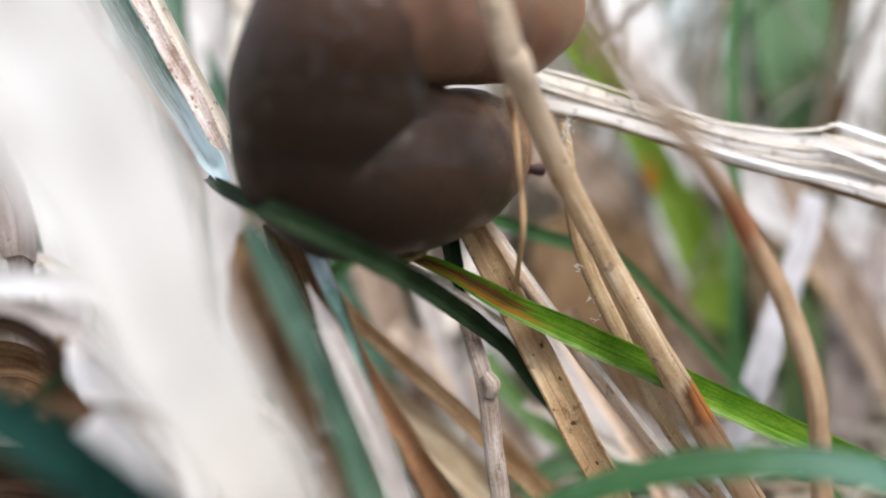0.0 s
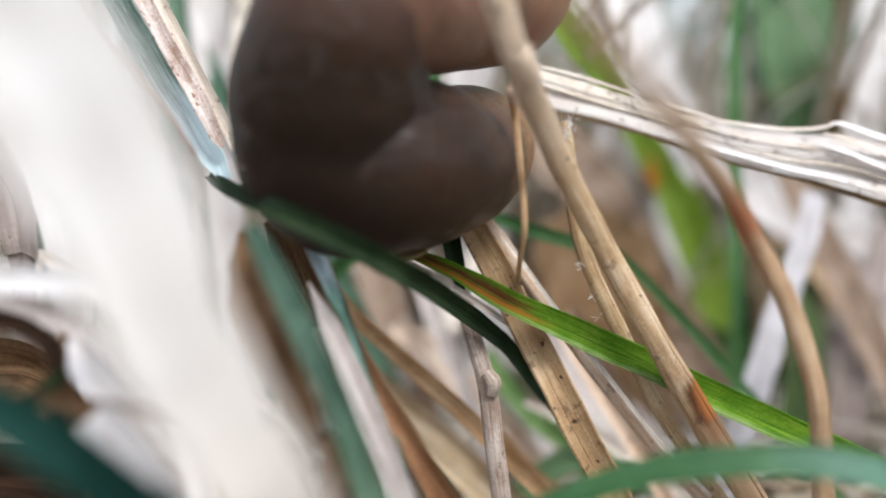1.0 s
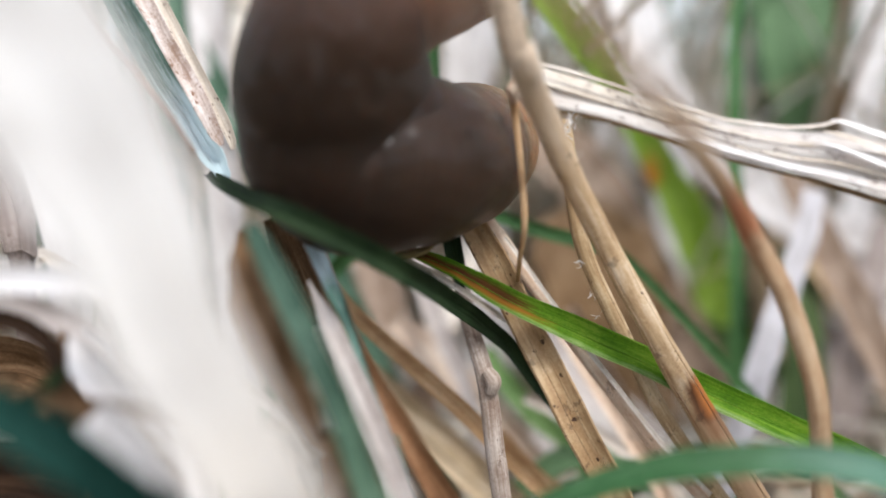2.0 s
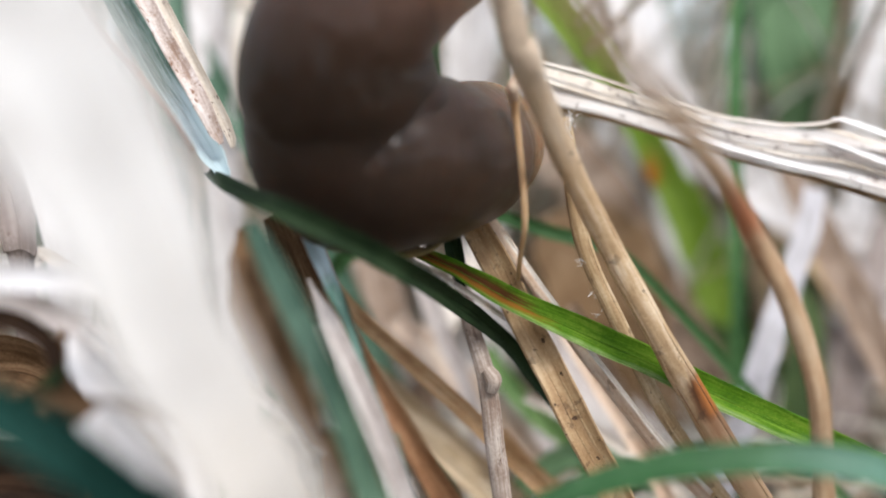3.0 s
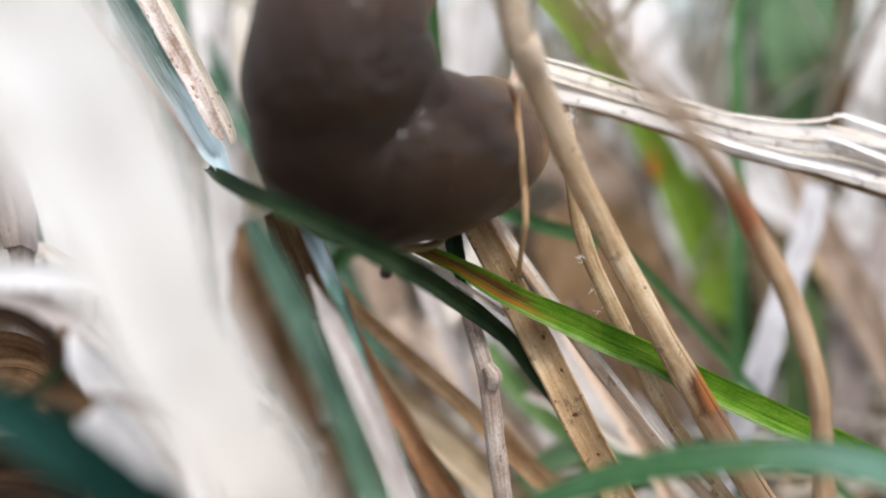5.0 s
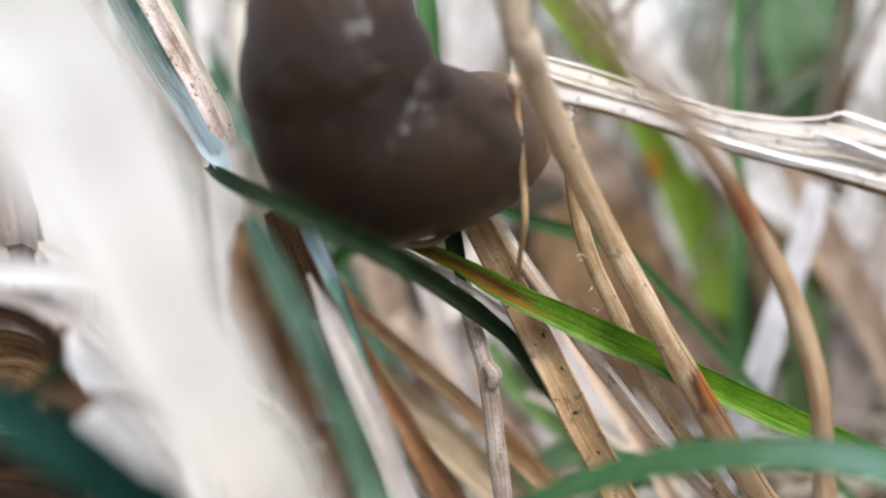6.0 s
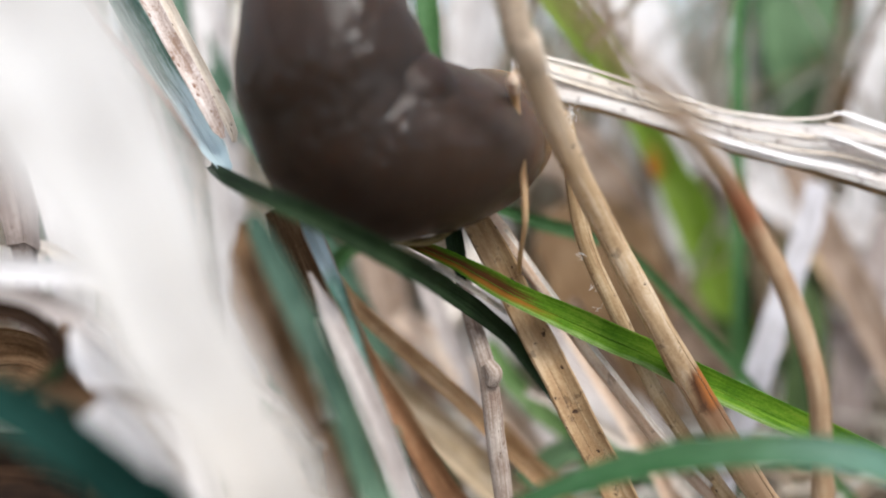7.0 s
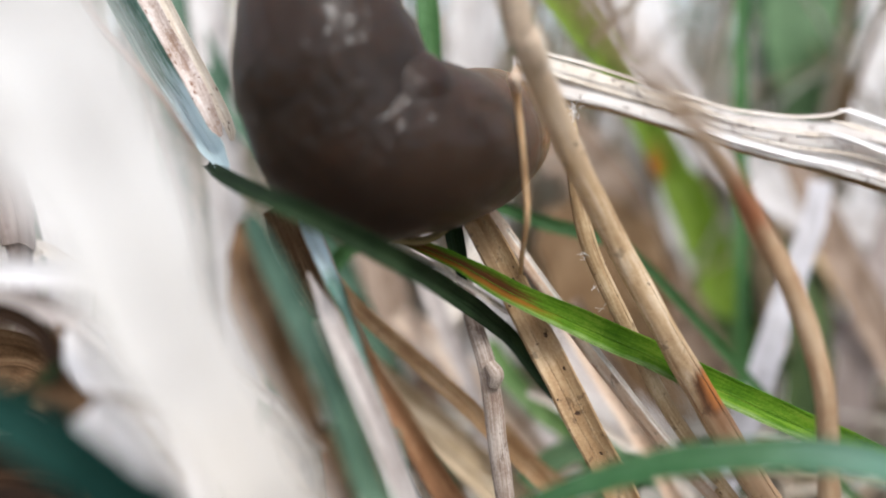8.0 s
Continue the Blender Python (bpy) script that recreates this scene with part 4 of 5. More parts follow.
leaf("strand", "brown lower edge strand of a broad straw", TAN, [(6.89, 56.23, 47.28), (11.70, 56.67, 46.37), (16.52, 56.70, 44.99), (21.27, 56.50, 43.54), (26.49, 56.44, 42.27), (31.32, 56.47, 40.87), (37.76, 56.78, 39.03)], [0.24, 0.32, 0.36, 0.44, 0.55, 0.72, 0.80], fold=0.3, face=(0, -1, 0), parent=broad_straw)
stem("splinter", "curled hair-thin straw splinter", CHALKY, [(12.75, 56.57, 49.68), (13.31, 56.50, 49.21), (14.12, 56.53, 48.60), (15.25, 56.54, 47.91)], [0.16, 0.24, 0.27, 0.32], parent=broad_straw)
stem("straw", "arched tan stalk with a rosy bend", TAN_ROSY, [(1.37, 16.76, 49.28), (3.02, 19.12, 48.14), (5.15, 22.49, 46.91), (8.47, 28.32, 45.34), (12.45, 35.58, 43.12), (16.09, 41.02, 40.15), (18.18, 41.80, 37.03), (19.73, 42.02, 33.57), (20.64, 42.08, 30.38), (21.65, 43.09, 24.68), (21.66, 42.98, 20.27), (21.68, 42.79, 9.39), (21.69, 42.60, -1.50)], [0.63, 0.71, 0.78, 0.87, 1.00, 1.17, 1.20, 1.22, 1.17, 1.22, 1.24, 1.24, 1.11])
knob("node", TAN_RUST, [(3.88, 39.41, 49.52), (4.20, 40.02, 48.84), (4.61, 40.83, 48.14)], [0.70, 0.79, 0.73], rusty_straw)
knob("node", GREY_STEM, [(2.81, 49.14, 30.58), (3.23, 48.86, 30.00), (3.10, 48.96, 29.23)], [0.40, 0.52, 0.42], node_straw)
knob("joint", TAN_SOFT, [(3.97, 44.70, 48.26), (3.85, 44.63, 47.77), (4.01, 44.95, 47.18)], [0.26, 0.40, 0.22], thin_straw)
fibre_tuft((8.13, 50.90, 46.37), 0.45, 26, split_straw)
fibre_tuft((7.88, 50.80, 45.67), 0.50, 30, split_straw)
fibre_tuft((7.74, 50.69, 44.82), 0.45, 24, split_straw)
fibre_tuft((8.81, 49.95, 37.25), 0.4, 9, split_straw)
fibre_tuft((9.45, 49.68, 35.27), 0.35, 6, split_straw)
fibre_tuft((9.99, 49.51, 34.03), 0.5, 4, split_straw)

# ---- blades behind ----
leaf("grass_blade", "upright green grass blade behind the slug", GREEN, [(-1.65, 63.55, 66.10), (-1.50, 61.33, 57.48), (-1.12, 60.12, 52.46), (-0.99, 59.55, 48.37), (-2.08, 60.37, 43.41), (-5.52, 62.64, 38.04), (-10.45, 64.84, 32.16), (-18.86, 68.60, 15.33), (-27.27, 72.36, -1.50)], [1.61, 1.59, 1.57, 1.49, 1.36, 1.34, 1.40, 1.40, 1.26], fold=0.2, face=(0.1, -1, 0.1))
leaf("grass_blade", "slender green blade behind the dry stems", GREEN, [(0.75, 65.95, 40.02), (4.80, 63.77, 38.92), (7.84, 62.63, 37.95), (11.40, 62.49, 36.94), (15.66, 63.19, 34.79), (32.61, 66.02, 16.65), (49.57, 68.84, -1.50)], [1.03, 1.09, 1.16, 1.07, 0.81, 0.81, 0.73], fold=0.2)
leaf("dry_grass_blade", "lavender grey dry blade standing behind the stems", LAVENDER, [(36.48, 78.12, 40.20), (34.87, 76.45, 35.41), (32.05, 74.59, 29.14), (29.23, 72.60, 22.00), (27.11, 71.74, 15.70), (25.24, 70.94, 9.87), (24.0, 70.5, -1.5)], [2.43, 2.50, 2.69, 2.76, 2.76, 2.65, 2.13], fold=0.1)
leaf("grass_blade", "yellow green grass blade with an orange withered spot", YELLOW_GREEN, [(6.45, 79.59, 65.80), (11.02, 80.58, 58.26), (15.87, 83.97, 53.48), (20.57, 89.31, 48.26), (26.50, 96.42, 41.17), (32.38, 103.45, 33.57), (37.03, 108.37, 25.21), (40.07, 109.04, 15.36), (41.80, 109.30, 6.94), (43.52, 109.67, -1.50)], [2.69, 3.42, 3.71, 3.61, 4.89, 6.47, 6.69, 5.86, 6.33, 5.70], fold=0.15, face=(0.2, -1, 0.1))
leaf("grass_blade", "tall green grass blade upright in the thatch", GREEN, [(31.06, 89.01, 75.63), (30.93, 86.78, 59.27), (30.79, 84.37, 41.62), (31.39, 82.93, 23.72), (31.56, 81.58, 6.42), (32.61, 84.09, 1.82), (32.62, 83.90, -1.50)], [1.54, 1.60, 1.54, 1.62, 1.70, 1.64, 1.47], fold=0.2)
leaf("grass_blade", "broad green grass blade out behind the thatch", GREEN_FAR, [(47.65, 117.82, 79.61), (47.57, 113.62, 63.66), (48.88, 112.37, 54.48), (53.42, 117.39, 46.88), (63.07, 129.55, 32.47), (68.90, 137.38, 15.92), (75.90, 147.93, -1.50)], [9.50, 10.50, 10.11, 9.02, 6.34, 6.33, 5.88], fold=0.1)
leaf("grass_blade", "broad green grass blade out behind the thatch", GREEN_FAR, [(59.19, 122.03, 80.85), (56.79, 117.75, 64.33), (54.69, 116.48, 54.99), (54.89, 123.02, 43.74), (54.58, 132.80, 26.74), (54.30, 136.45, 10.60), (55.45, 140.72, -1.50)], [8.20, 8.87, 8.46, 6.90, 5.68, 5.68, 5.12], fold=0.1)
leaf("grass_blade", "dull green grass blade far behind the thatch", TEAL_SOFT, [(48.37, 129.90, 79.35), (48.86, 125.35, 60.84), (51.58, 125.74, 48.94), (55.77, 128.08, 36.52), (53.88, 132.04, 17.51), (52.00, 136.00, -1.50)], [4.38, 4.83, 4.38, 3.62, 3.62, 3.26], fold=0.1)
leaf("straw", "orange tan straw slanting below the slug", TAN_ORANGE, [(-7.96, 57.10, 34.53), (-5.80, 55.78, 32.32), (-2.18, 55.33, 29.13), (1.45, 54.88, 25.93), (4.67, 54.43, 22.74), (7.50, 54.04, 19.95), (10.32, 53.65, 17.15), (15.81, 52.88, 7.83), (21.31, 52.12, -1.50)], [0.98, 1.13, 1.21, 1.29, 1.29, 1.29, 1.29, 1.29, 1.16], fold=0.3, face=(0, -1, 0.3))
leaf("straw", "light tan straw slanting below the slug", TAN_PALE, [(-7.65, 64.20, 27.54), (-3.92, 63.74, 24.31), (0.28, 63.22, 20.61), (4.48, 62.70, 16.91), (7.75, 62.25, 13.68), (12.22, 61.62, 6.09), (16.69, 61.00, -1.50)], [1.68, 1.87, 2.05, 2.05, 1.87, 1.87, 1.68], fold=0.3)
leaf("straw", "light tan straw low in the thatch", TAN_PALE, [(-6.31, 69.46, 21.92), (-1.20, 67.94, 18.27), (3.27, 66.43, 14.72), (7.23, 65.95, 11.29), (11.40, 65.44, 4.90), (15.58, 64.93, -1.50)], [1.83, 2.01, 1.98, 1.98, 1.98, 1.78], fold=0.3)
leaf("straw", "tan straw low in the thatch", TAN_ORANGE, [(4.34, 61.37, 21.80), (6.61, 60.99, 19.11), (9.77, 60.55, 15.97), (14.92, 59.83, 7.24), (20.07, 59.12, -1.50)], [1.36, 1.63, 1.63, 1.63, 1.47], fold=0.3)
leaf("straw", "soft tan straw slanting through the litter", TAN_SOFT, [(8.67, 62.82, 31.73), (11.60, 62.15, 26.79), (14.86, 61.45, 21.64), (17.93, 60.74, 16.48), (20.96, 61.37, 7.49), (24.00, 62.00, -1.50)], [1.00, 1.18, 1.27, 1.27, 1.27, 1.14], fold=0.3)
leaf("straw", "dull brown straw slanting through the litter", BROWN_PALE, [(11.53, 70.68, 30.09), (14.37, 69.99, 25.04), (17.63, 69.16, 18.99), (21.18, 68.26, 12.43), (24.59, 69.13, 5.46), (28.00, 70.00, -1.50)], [1.22, 1.53, 1.63, 1.63, 1.63, 1.47], fold=0.3)
leaf("straw", "pale straw lying across the litter", PALE, [(7.24, 67.64, 22.66), (11.20, 67.41, 20.94), (15.65, 67.04, 18.23), (20.10, 66.64, 15.29), (26.05, 67.82, 6.89), (32.00, 69.00, -1.50)], [0.89, 1.09, 1.09, 0.99, 0.99, 0.89], fold=0.3)
leaf("grass_blade", "low bright green grass blade in the thatch", LIME, [(4.41, 77.89, 24.40), (6.67, 75.41, 21.09), (9.58, 74.02, 18.43), (12.85, 73.61, 15.47), (15.22, 73.95, 10.72), (17.18, 74.23, 4.61), (19.13, 74.51, -1.50)], [1.47, 1.99, 2.07, 1.85, 1.65, 1.65, 1.49], fold=0.2)
leaf("grass_blade", "low pale green grass blade in the thatch", GREEN_FAR, [(5.91, 68.19, 12.85), (8.96, 68.54, 15.37), (12.01, 68.76, 16.88), (15.79, 69.64, 15.98), (27.21, 72.31, 7.24), (38.62, 74.97, -1.50)], [2.04, 2.34, 2.34, 2.06, 2.06, 1.86], fold=0.2, face=(0, -1, 1))
leaf("grass_blade", "small grass blade curled below a brown blade, darkened with painted shade", SHADED_GREEN, [(-4.93, 52.42, 29.96), (-3.71, 50.92, 26.53), (-2.96, 50.51, 23.56), (-1.65, 50.14, 20.96), (-0.15, 49.78, 18.36), (3.47, 48.89, 8.43), (7.10, 48.01, -1.50)], [0.53, 0.60, 0.60, 0.52, 0.45, 0.45, 0.40], fold=0.3)
leaf("dry_grass_blade", "rusty dry blade stub near the ground", BROWN_RED, [(-7.88, 53.48, 23.13), (-7.60, 53.20, 21.17), (-7.29, 52.76, 18.03), (-6.63, 51.85, 8.27), (-5.98, 50.94, -1.50)], [1.35, 1.58, 1.58, 1.58, 1.43], fold=0.2)
leaf("dry_grass_blade", "rosy grey dry blade with a bright edge", ROSY_GREY, [(-31.63, 53.74, 46.57), (-29.01, 52.27, 43.26), (-27.90, 51.91, 40.71), (-27.43, 51.55, 38.16), (-27.69, 52.18, 35.43), (-28.88, 54.97, 16.97), (-30.06, 57.77, -1.50)], [2.62, 2.94, 2.57, 2.06, 1.50, 1.50, 1.35], fold=0.2, face=(0.2, -1, 0.2))
leaf("dry_grass_blade", "pale dry blade upright beside a rosy grey one", CHALKY, [(-32.37, 61.14, 48.98), (-29.41, 60.33, 43.09), (-27.93, 59.53, 37.20), (-28.43, 60.50, 29.56), (-26.71, 61.25, 14.03), (-25.00, 62.00, -1.50)], [3.39, 3.82, 3.39, 3.07, 3.07, 2.76], fold=0.2, face=(0.2, -1, 0.2))
leaf("dry_grass_blade", "pale dry blade lying across the litter", PALE, [(-35.79, 55.38, 36.66), (-32.23, 55.39, 36.78), (-29.18, 56.34, 36.31), (-26.41, 57.21, 35.34), (-5.96, 63.67, 16.92), (14.49, 70.13, -1.50)], [1.19, 1.19, 1.13, 1.07, 1.07, 0.96], fold=0.2, face=(0, -1, 0.6))
leaf("grass_blade", "upright blue green grass blade behind pale straw", TEAL_SOFT, [(-29.51, 86.37, 70.39), (-26.57, 83.73, 58.74), (-23.42, 81.75, 51.85), (-20.02, 80.96, 46.24), (-13.80, 79.86, 38.40), (-4.16, 78.15, 18.45), (5.48, 76.44, -1.50)], [2.55, 2.86, 2.83, 2.60, 2.26, 2.26, 2.04], fold=0.2)
leaf("dry_grass_blade", "upright pale dry blade behind the slug", PALE_COOL, [(-24.27, 84.27, 69.77), (-23.53, 82.69, 58.57), (-22.85, 81.67, 51.29), (-22.28, 81.34, 41.72), (-21.41, 80.83, 20.11), (-20.55, 80.33, -1.50)], [3.73, 3.96, 3.96, 3.67, 3.67, 3.30], fold=0.2)
leaf("dry_grass_blade", "upright pale dry blade behind the slug", PALE, [(-19.84, 88.48, 71.01), (-20.19, 85.79, 59.08), (-21.07, 84.65, 50.94), (-21.92, 84.18, 40.43), (-23.04, 83.56, 19.46), (-24.17, 82.94, -1.50)], [2.97, 2.93, 2.70, 2.61, 2.61, 2.35], fold=0.2)
leaf("dry_grass_blade", "grey brown dry blade slanting through the thatch", BROWN_PALE, [(37.92, 90.73, 43.88), (41.44, 87.50, 35.28), (44.75, 84.33, 27.07), (49.62, 82.97, 17.44), (54.48, 81.62, 7.80), (55.98, 81.20, 3.15), (57.48, 80.78, -1.50)], [3.18, 3.73, 4.01, 4.01, 3.65, 3.65, 3.28], fold=0.15)
leaf("dry_grass_blade", "pale grey dry blade slanting through the thatch", GREY, [(46.77, 103.41, 33.51), (51.64, 100.72, 28.73), (58.85, 99.81, 22.31), (67.50, 98.81, 15.16), (73.15, 98.15, 6.83), (78.79, 97.50, -1.50)], [4.41, 4.76, 4.76, 4.33, 4.33, 3.89], fold=0.15)
leaf("dry_grass_blade", "tan dry blade slanting through the thatch", TAN, [(42.93, 93.09, 31.98), (47.74, 91.19, 25.61), (53.08, 89.30, 19.38), (59.58, 88.22, 11.65), (62.92, 87.66, 5.07), (66.26, 87.10, -1.50)], [2.26, 2.63, 2.60, 2.47, 2.47, 2.22], fold=0.15)
leaf("dry_grass_blade", "pale dry blade standing out behind the stems", GREY, [(79.60, 135.40, 74.33), (72.24, 133.61, 61.59), (66.73, 132.07, 50.66), (64.96, 132.81, 41.51), (62.20, 133.95, 20.00), (59.44, 135.09, -1.50)], [7.35, 7.35, 5.51, 3.73, 3.73, 3.36], fold=0.15)
leaf("dry_grass_blade", "pale dry blade standing out behind the stems", CHALKY, [(23.80, 116.08, 80.60), (25.66, 111.64, 63.32), (28.71, 110.04, 51.97), (31.58, 110.46, 40.55), (35.05, 110.96, 19.53), (38.53, 111.46, -1.50)], [7.00, 7.64, 6.87, 6.22, 6.22, 5.60], fold=0.15)
leaf("dry_grass_blade", "pale dry blade standing out behind the stems", PALE_COOL, [(5.37, 105.53, 77.36), (3.92, 102.33, 61.79), (3.57, 100.87, 51.39), (4.67, 100.22, 39.55), (5.93, 99.46, 19.03), (7.20, 98.71, -1.50)], [6.36, 6.72, 6.30, 5.66, 5.66, 5.09], fold=0.15)
leaf("dead_grass_blade", "brown dead blade on the thatch", BROWN_WARM, [(15.00, 102.72, 35.79), (17.39, 99.14, 31.85), (19.82, 96.48, 27.31), (21.20, 95.71, 21.82), (23.76, 96.87, 15.75), (26.09, 97.94, 7.12), (28.43, 99.01, -1.50)], [8.74, 13.43, 15.24, 13.86, 9.90, 9.90, 8.91], fold=0.08)
leaf("dry_grass_blade", "tan dry blade leaning in the thatch", TAN_PALE, [(51.38, 125.98, 50.40), (48.82, 122.51, 40.06), (47.60, 119.32, 31.74), (49.29, 117.90, 21.66), (50.58, 116.82, 10.08), (51.87, 115.75, -1.50)], [4.38, 6.04, 6.45, 5.09, 5.09, 4.58], fold=0.15)
leaf("dry_grass_blade", "tan dry blade leaning in the thatch", TAN_PALE, [(41.91, 132.46, 53.39), (39.91, 128.53, 39.82), (39.73, 124.66, 26.67), (38.84, 122.80, 13.44), (38.51, 122.11, 5.97), (38.17, 121.41, -1.50)], [4.60, 5.43, 5.35, 4.45, 4.45, 4.01], fold=0.15)
leaf("dry_grass_blade", "pale dry blade lying in the litter", PALE_COOL, [(11.95, 93.19, 18.26), (17.01, 90.69, 14.87), (23.00, 90.13, 10.92), (27.92, 89.68, 4.71), (32.85, 89.22, -1.50)], [4.07, 5.32, 4.65, 4.65, 4.19], fold=0.15)
leaf("dry_grass_blade", "brown dry blade in the shade below the slug", BROWN_PALE, [(-9.37, 91.66, 36.13), (-7.25, 88.78, 30.02), (-5.23, 85.94, 24.19), (-2.68, 83.14, 18.64), (0.21, 79.98, 8.57), (3.09, 76.81, -1.50)], [3.90, 4.45, 4.11, 3.41, 3.41, 3.06], fold=0.15)
leaf("dry_grass_blade", "pale dry blade crossing the thatch", PALE, [(4.11, 87.15, 32.81), (0.97, 84.33, 27.07), (-2.02, 81.70, 22.78), (-5.58, 81.04, 18.08), (-10.13, 80.20, 8.29), (-14.67, 79.35, -1.50)], [2.49, 2.68, 2.61, 2.38, 2.38, 2.14], fold=0.15)
leaf("dry_grass_blade", "grey dry blade in the shade below the slug", GREY, [(-2.49, 79.39, 35.04), (-1.32, 76.63, 29.83), (0.33, 75.05, 25.71), (2.47, 73.40, 21.17), (5.86, 70.80, 9.84), (9.25, 68.20, -1.50)], [1.92, 1.99, 1.85, 1.61, 1.61, 1.45], fold=0.15)
leaf("dry_grass_blade", "brown dry blade lying out behind the stems", BROWN_PALE, [(8.86, 109.83, 50.46), (15.21, 107.92, 44.04), (20.68, 106.13, 38.49), (25.18, 105.40, 33.29), (34.22, 103.93, 15.90), (43.27, 102.46, -1.50)], [6.87, 9.08, 8.24, 6.00, 6.00, 5.40], fold=0.1, face=(0, -1, 0.5))
leaf("grass_blade", "olive green blade among dry ones in the thatch", OLIVE, [(41.81, 95.08, 31.71), (42.60, 91.98, 24.09), (41.82, 89.91, 16.49), (40.50, 88.63, 7.38), (40.08, 88.21, 2.94), (39.66, 87.80, -1.50)], [2.71, 4.25, 5.00, 4.60, 4.60, 4.14], fold=0.12)
leaf("dry_grass_blade", "mauve grey blade among dry ones in the thatch", ROSY_GREY, [(54.32, 97.63, 35.55), (51.65, 94.51, 27.67), (48.76, 92.40, 19.87), (47.42, 90.91, 9.23), (46.97, 90.41, 3.87), (46.52, 89.91, -1.50)], [2.77, 4.07, 4.70, 4.70, 4.70, 4.23], fold=0.12)
leaf("dry_grass_blade", "dull grey brown blade low in the thatch", ROSY_GREY, [(43.82, 102.18, 24.77), (48.75, 99.51, 20.16), (55.96, 98.91, 15.88), (66.06, 98.21, 10.88), (71.93, 97.80, 4.69), (77.80, 97.39, -1.50)], [3.68, 4.33, 4.33, 4.04, 4.04, 3.63], fold=0.12)
leaf("dry_grass_blade", "tan dry blade low in the litter", TAN_SOFT, [(-4.87, 80.24, 26.76), (0.34, 77.65, 22.72), (5.36, 75.98, 18.02), (9.83, 75.21, 12.49), (13.26, 74.61, 5.49), (16.69, 74.01, -1.50)], [2.55, 2.94, 2.90, 2.68, 2.68, 2.41], fold=0.15, face=(0, -1, 0.6))
leaf("dry_grass_blade", "grey dry blade low in the litter beside pale ones", GREY, [(9.29, 88.07, 24.98), (13.44, 85.42, 20.49), (17.90, 83.94, 17.12), (22.51, 83.34, 12.85), (26.98, 82.76, 5.68), (31.44, 82.18, -1.50)], [3.18, 3.73, 3.69, 3.32, 3.32, 2.99], fold=0.15, face=(0, -1, 0.6))
leaf("dry_grass_blade", "pale dry blade flat on the litter", GREY, [(5.70, 80.22, 12.20), (10.45, 80.46, 13.96), (15.80, 80.50, 14.25), (21.14, 80.30, 12.78), (30.14, 79.95, 5.64), (39.13, 79.60, -1.50)], [2.14, 2.61, 2.61, 2.38, 2.38, 2.14], fold=0.15, face=(0, -1, 0.8))
leaf("dry_grass_blade", "bleached dry blade leaning out behind the stems", PALE_COOL, [(28.98, 114.45, 54.58), (37.69, 112.90, 43.61), (47.13, 109.78, 35.78), (58.80, 108.89, 29.38), (72.54, 109.98, 22.83), (84.31, 110.93, 10.66), (96.09, 111.87, -1.50)], [5.54, 7.13, 7.47, 7.00, 6.33, 6.33, 5.70], fold=0.12, face=(0, -1, 0.4))
leaf("dry_grass_blade", "bleached dry blade leaning out behind the stems", CHALKY, [(62.08, 116.43, 68.70), (60.26, 114.89, 57.72), (59.07, 113.79, 49.88), (59.20, 113.47, 40.43), (59.39, 113.00, 19.46), (59.58, 112.53, -1.50)], [4.75, 5.54, 5.54, 4.79, 4.79, 4.31], fold=0.12, face=(0, -1, 0.4))
leaf("dry_grass_blade", "bleached dry blade leaning out behind the stems", CHALKY, [(17.90, 117.97, 79.68), (19.13, 113.70, 63.66), (21.47, 112.84, 57.49), (23.62, 112.77, 49.84), (28.38, 112.62, 24.17), (33.14, 112.48, -1.50)], [5.54, 6.22, 6.22, 5.49, 5.49, 4.94], fold=0.12, face=(0, -1, 0.4))
leaf("grass_blade", "olive green blade crossing behind the stems", OLIVE, [(23.44, 110.92, 29.49), (29.24, 107.97, 22.84), (35.46, 107.32, 18.22), (44.03, 108.72, 13.81), (51.10, 109.87, 6.15), (58.16, 111.03, -1.50)], [4.75, 5.91, 6.22, 5.54, 5.54, 4.99], fold=0.15)

# ---- thatch, standing grass and litter beyond ----
def beyond(near, far, spread):
    def where(rng):
        y = near + (far - near) * rng.random() ** 1.4
        return rng.uniform(-1, 1) * (y * spread + 30), y
    return where


def around(rng):
    while True:
        x, y = rng.uniform(-260, 260), rng.uniform(-260, 60)
        if y < -45 or abs(x) > 75 + max(0.0, y) * 0.9:
            return x, y


def ring(rng):
    a, r = rng.uniform(0, 2 * math.pi), 420 + 1100 * rng.random() ** 0.8
    return r * math.cos(a), 50 + r * math.sin(a)


DRY = ((0.0, (0.36, 0.25, 0.15)), (0.25, (0.60, 0.48, 0.35)), (0.55, (0.75, 0.70, 0.61)), (1.0, (0.84, 0.83, 0.78)))
LUSH = ((0.0, (0.07, 0.16, 0.06)), (0.5, (0.13, 0.28, 0.12)), (1.0, (0.24, 0.40, 0.20)))
field("standing_straw", "pale dry grass standing in a thick thatch", DRY, 2300, 3, beyond(112, 420, 0.75), (40, 130), (0.1, 0.9), (0.9, 2.3), 180, ("straw", "dry straw standing at the edge of the thatch", "straw", "straws of the thatch"))
field("standing_grass", "green grass growing through dry thatch", LUSH, 560, 5, beyond(120, 420, 0.75), (50, 150), (0.1, 0.7), (1.0, 2.6), 60, ("grass_blade", "green grass blade growing through dry thatch", "grass blade", "green blades in the thatch"))
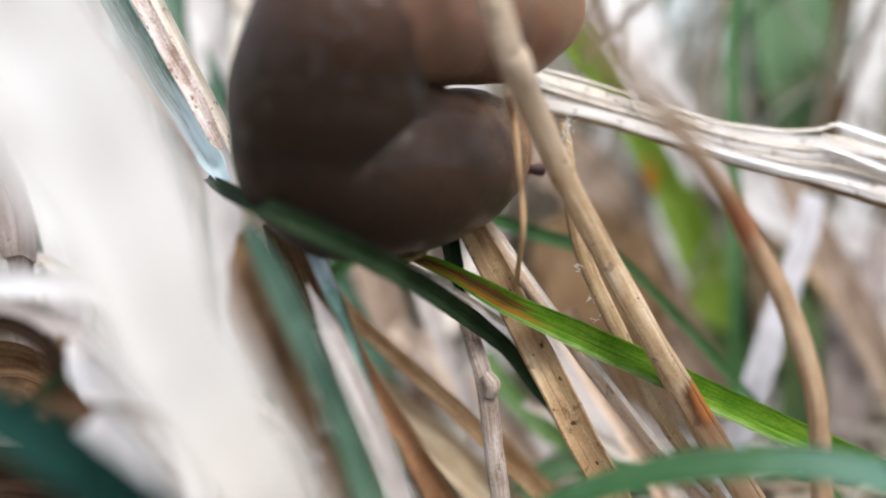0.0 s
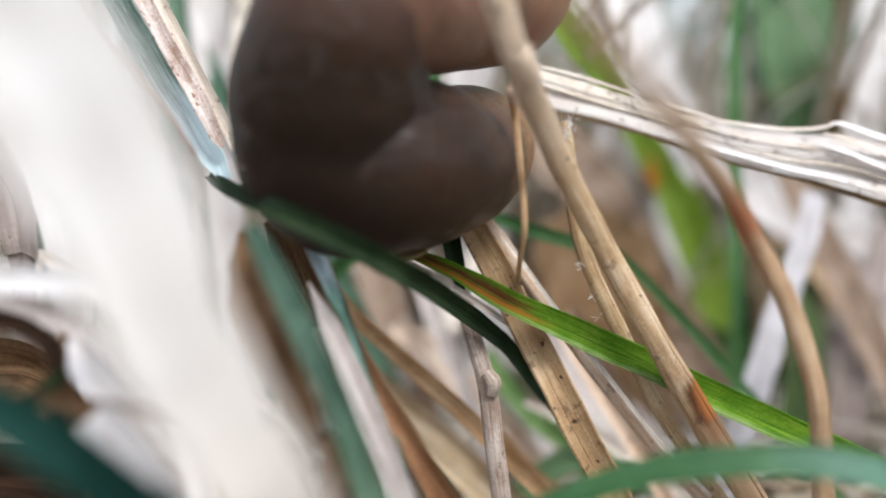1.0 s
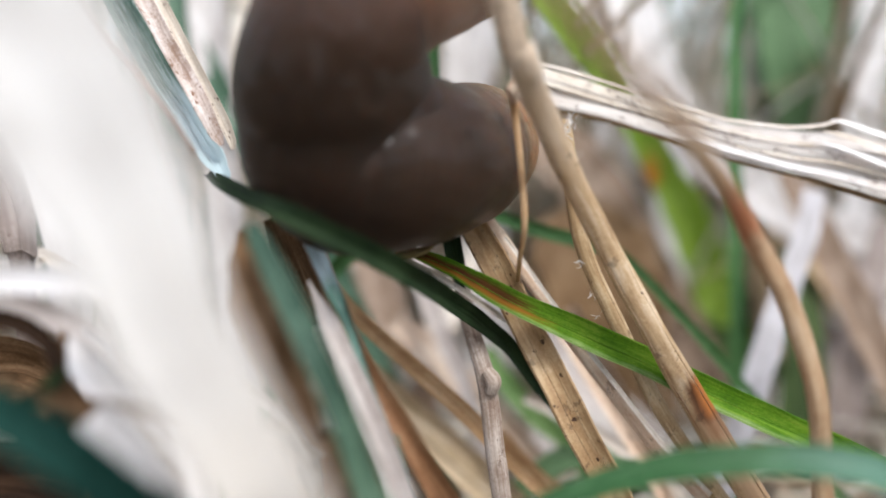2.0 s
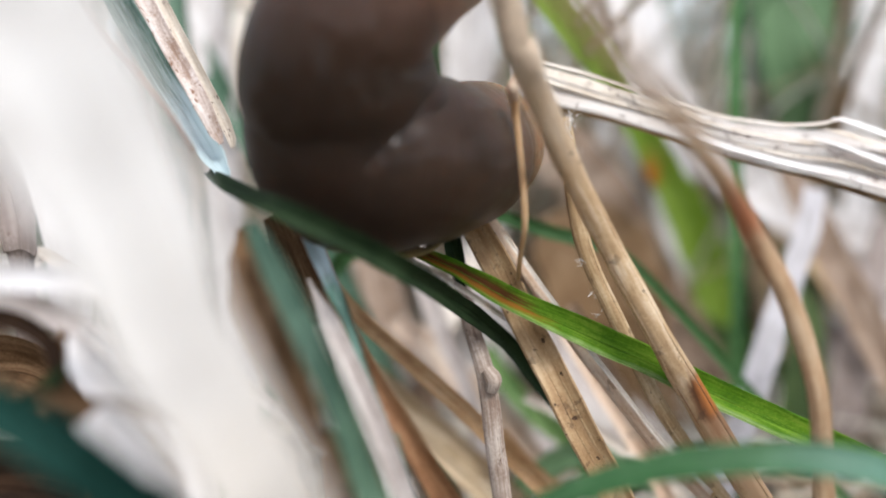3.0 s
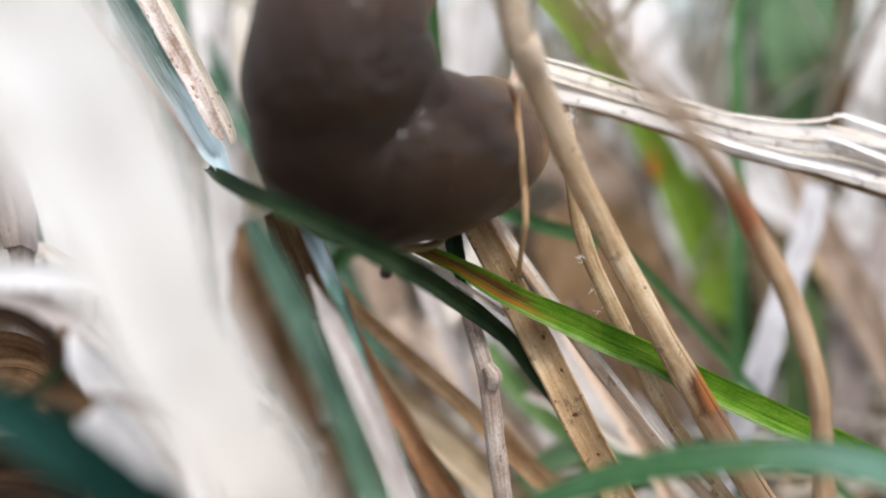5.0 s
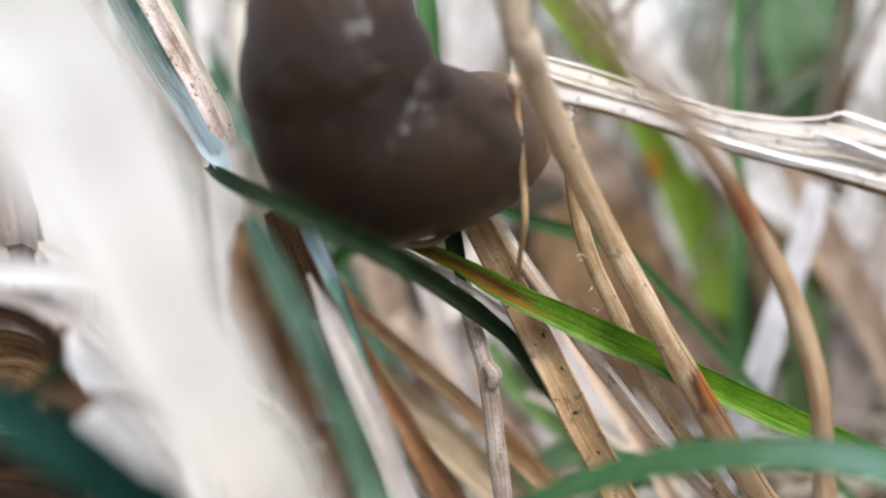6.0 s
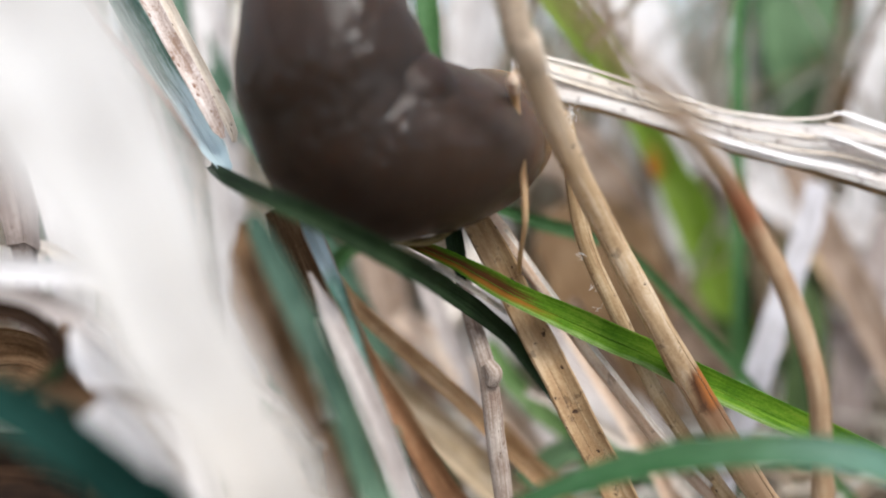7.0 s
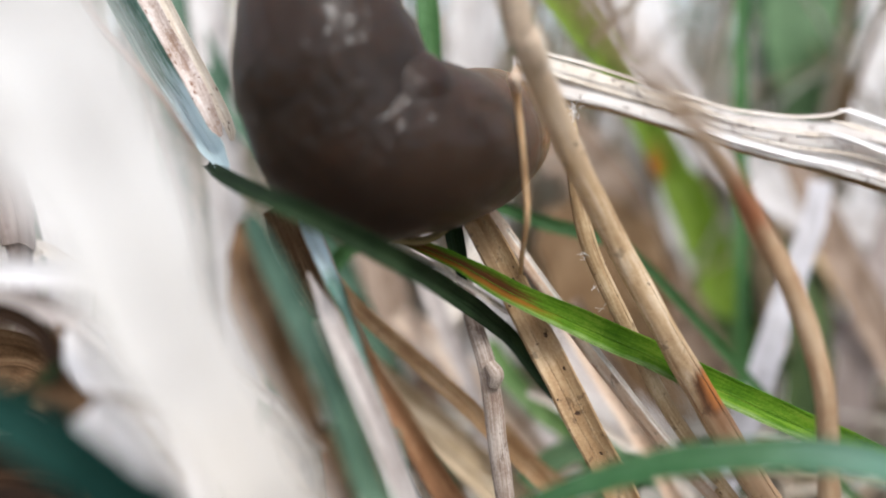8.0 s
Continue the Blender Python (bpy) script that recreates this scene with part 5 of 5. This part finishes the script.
field("litter", "matted dead grass lying on the soil", DRY, 1100, 7, beyond(70, 300, 0.8), (14, 34), (1.2, 2.4), (1.2, 2.8), 80, ("dead_grass_blade", "dead grass blade matted on the soil", "dead grass", "blades of the litter"))
field("meadow", "dry and green meadow grass farther out", (DRY[0], (0.3, DRY[1][1]), (0.55, LUSH[1][1]), (0.8, LUSH[2][1]), DRY[3]), 2600, 11, ring, (60, 160), (0.2, 1.0), (2.0, 5.0))
field("surrounding_grass", "dry and green grass growing around", DRY, 500, 9, around, (30, 80), (0.1, 0.9), (1.5, 3.5))


# ---- what moves ----
def motions():
    rows = [[] for _ in slug_pieces]
    for t, points in SPINES:
        line, _ = glide(points, [0.0] * len(points), len(slug_pieces) - 1)
        for k, p in enumerate(line):
            a, b = line[max(k - 1, 0)], line[min(k + 1, len(line) - 1)]
            z = (b - a).normalized()
            x = Vector((0, 1, 0)).cross(z).normalized()
            y = z.cross(x)
            m = Matrix((x, y, z)).transposed().to_4x4()
            m.translation = p * MM
            rows[k].append((t, m))
    for piece, path in zip(slug_pieces, rows):
        walk(piece, path)
    bulge = Vector((-0.16, -1.74, 2.15)) * MM
    walk(mantle, [(t, Matrix.Translation(m.translation + bulge)) for t, m in rows[36]])
    rest = foot_fringe.location.copy()
    under = {t: m.translation for t, m in rows[30]}
    walk(foot_fringe, [(t, Matrix.Translation(rest + p - under[4.5])) for t, p in under.items()])
    foot = rusty_straw.location.copy()
    walk(rusty_straw, [(t, Matrix.Translation(foot) @ pose(0, 0, 0, 0, lean, 0)) for t, lean in ((0.0, -0.38), (1.0, -0.28), (2.0, -0.14), (3.5, -0.03), (4.5, 0.0), (6.0, 0.05), (8.0, 0.06))])
    walk(tentacle_side, [
    (0, pose(3.91 * MM, 53.54 * MM, 43.48 * MM, 0, 92, 0)),
    (0.3, pose(3.66 * MM, 53.56 * MM, 43.46 * MM, 0, 92, 0)),
    (0.7, pose(2.87 * MM, 53.56 * MM, 43.34 * MM, 0, 92, 0)),
    (1.2, pose(1.40 * MM, 53.08 * MM, 43.46 * MM, 0, 92, 0)),
    (3, pose(1.77 * MM, 53.25 * MM, 43.60 * MM, 0, 92, 0)),
    (8, pose(2.02 * MM, 53.83 * MM, 43.65 * MM, 0, 92, 0)),
    ])
    walk(tentacle_low, [
    (0, pose(-0.78 * MM, 54.19 * MM, 44.54 * MM, 0, 205, 0)),
    (3, pose(-0.88 * MM, 54.58 * MM, 42.23 * MM, 0, 210, 0)),
    (3.4, pose(-1.21 * MM, 54.81 * MM, 39.99 * MM, 0, 213, 0)),
    (3.6, pose(-1.87 * MM, 54.66 * MM, 38.81 * MM, 0, 213, 0)),
    (3.8, pose(-3.35 * MM, 54.60 * MM, 38.22 * MM, 0, 217, 0)),
    (4.05, pose(-3.32 * MM, 54.62 * MM, 38.20 * MM, 0, 215, 0)),
    (4.3, pose(-3.68 * MM, 54.64 * MM, 38.48 * MM, 0, 203, 0)),
    (4.5, pose(-4.04 * MM, 54.47 * MM, 37.38 * MM, 0, 194, 0)),
    (4.7, pose(-3.97 * MM, 54.43 * MM, 37.09 * MM, 0, 191, 0)),
    (5.2, pose(-2.49 * MM, 54.80 * MM, 39.61 * MM, 0, 200, 0)),
    (5.8, pose(-0.91 * MM, 54.24 * MM, 42.67 * MM, 0, 205, 0)),
    (8, pose(-0.99 * MM, 54.94 * MM, 44.39 * MM, 0, 205, 0)),
    ])


motions()
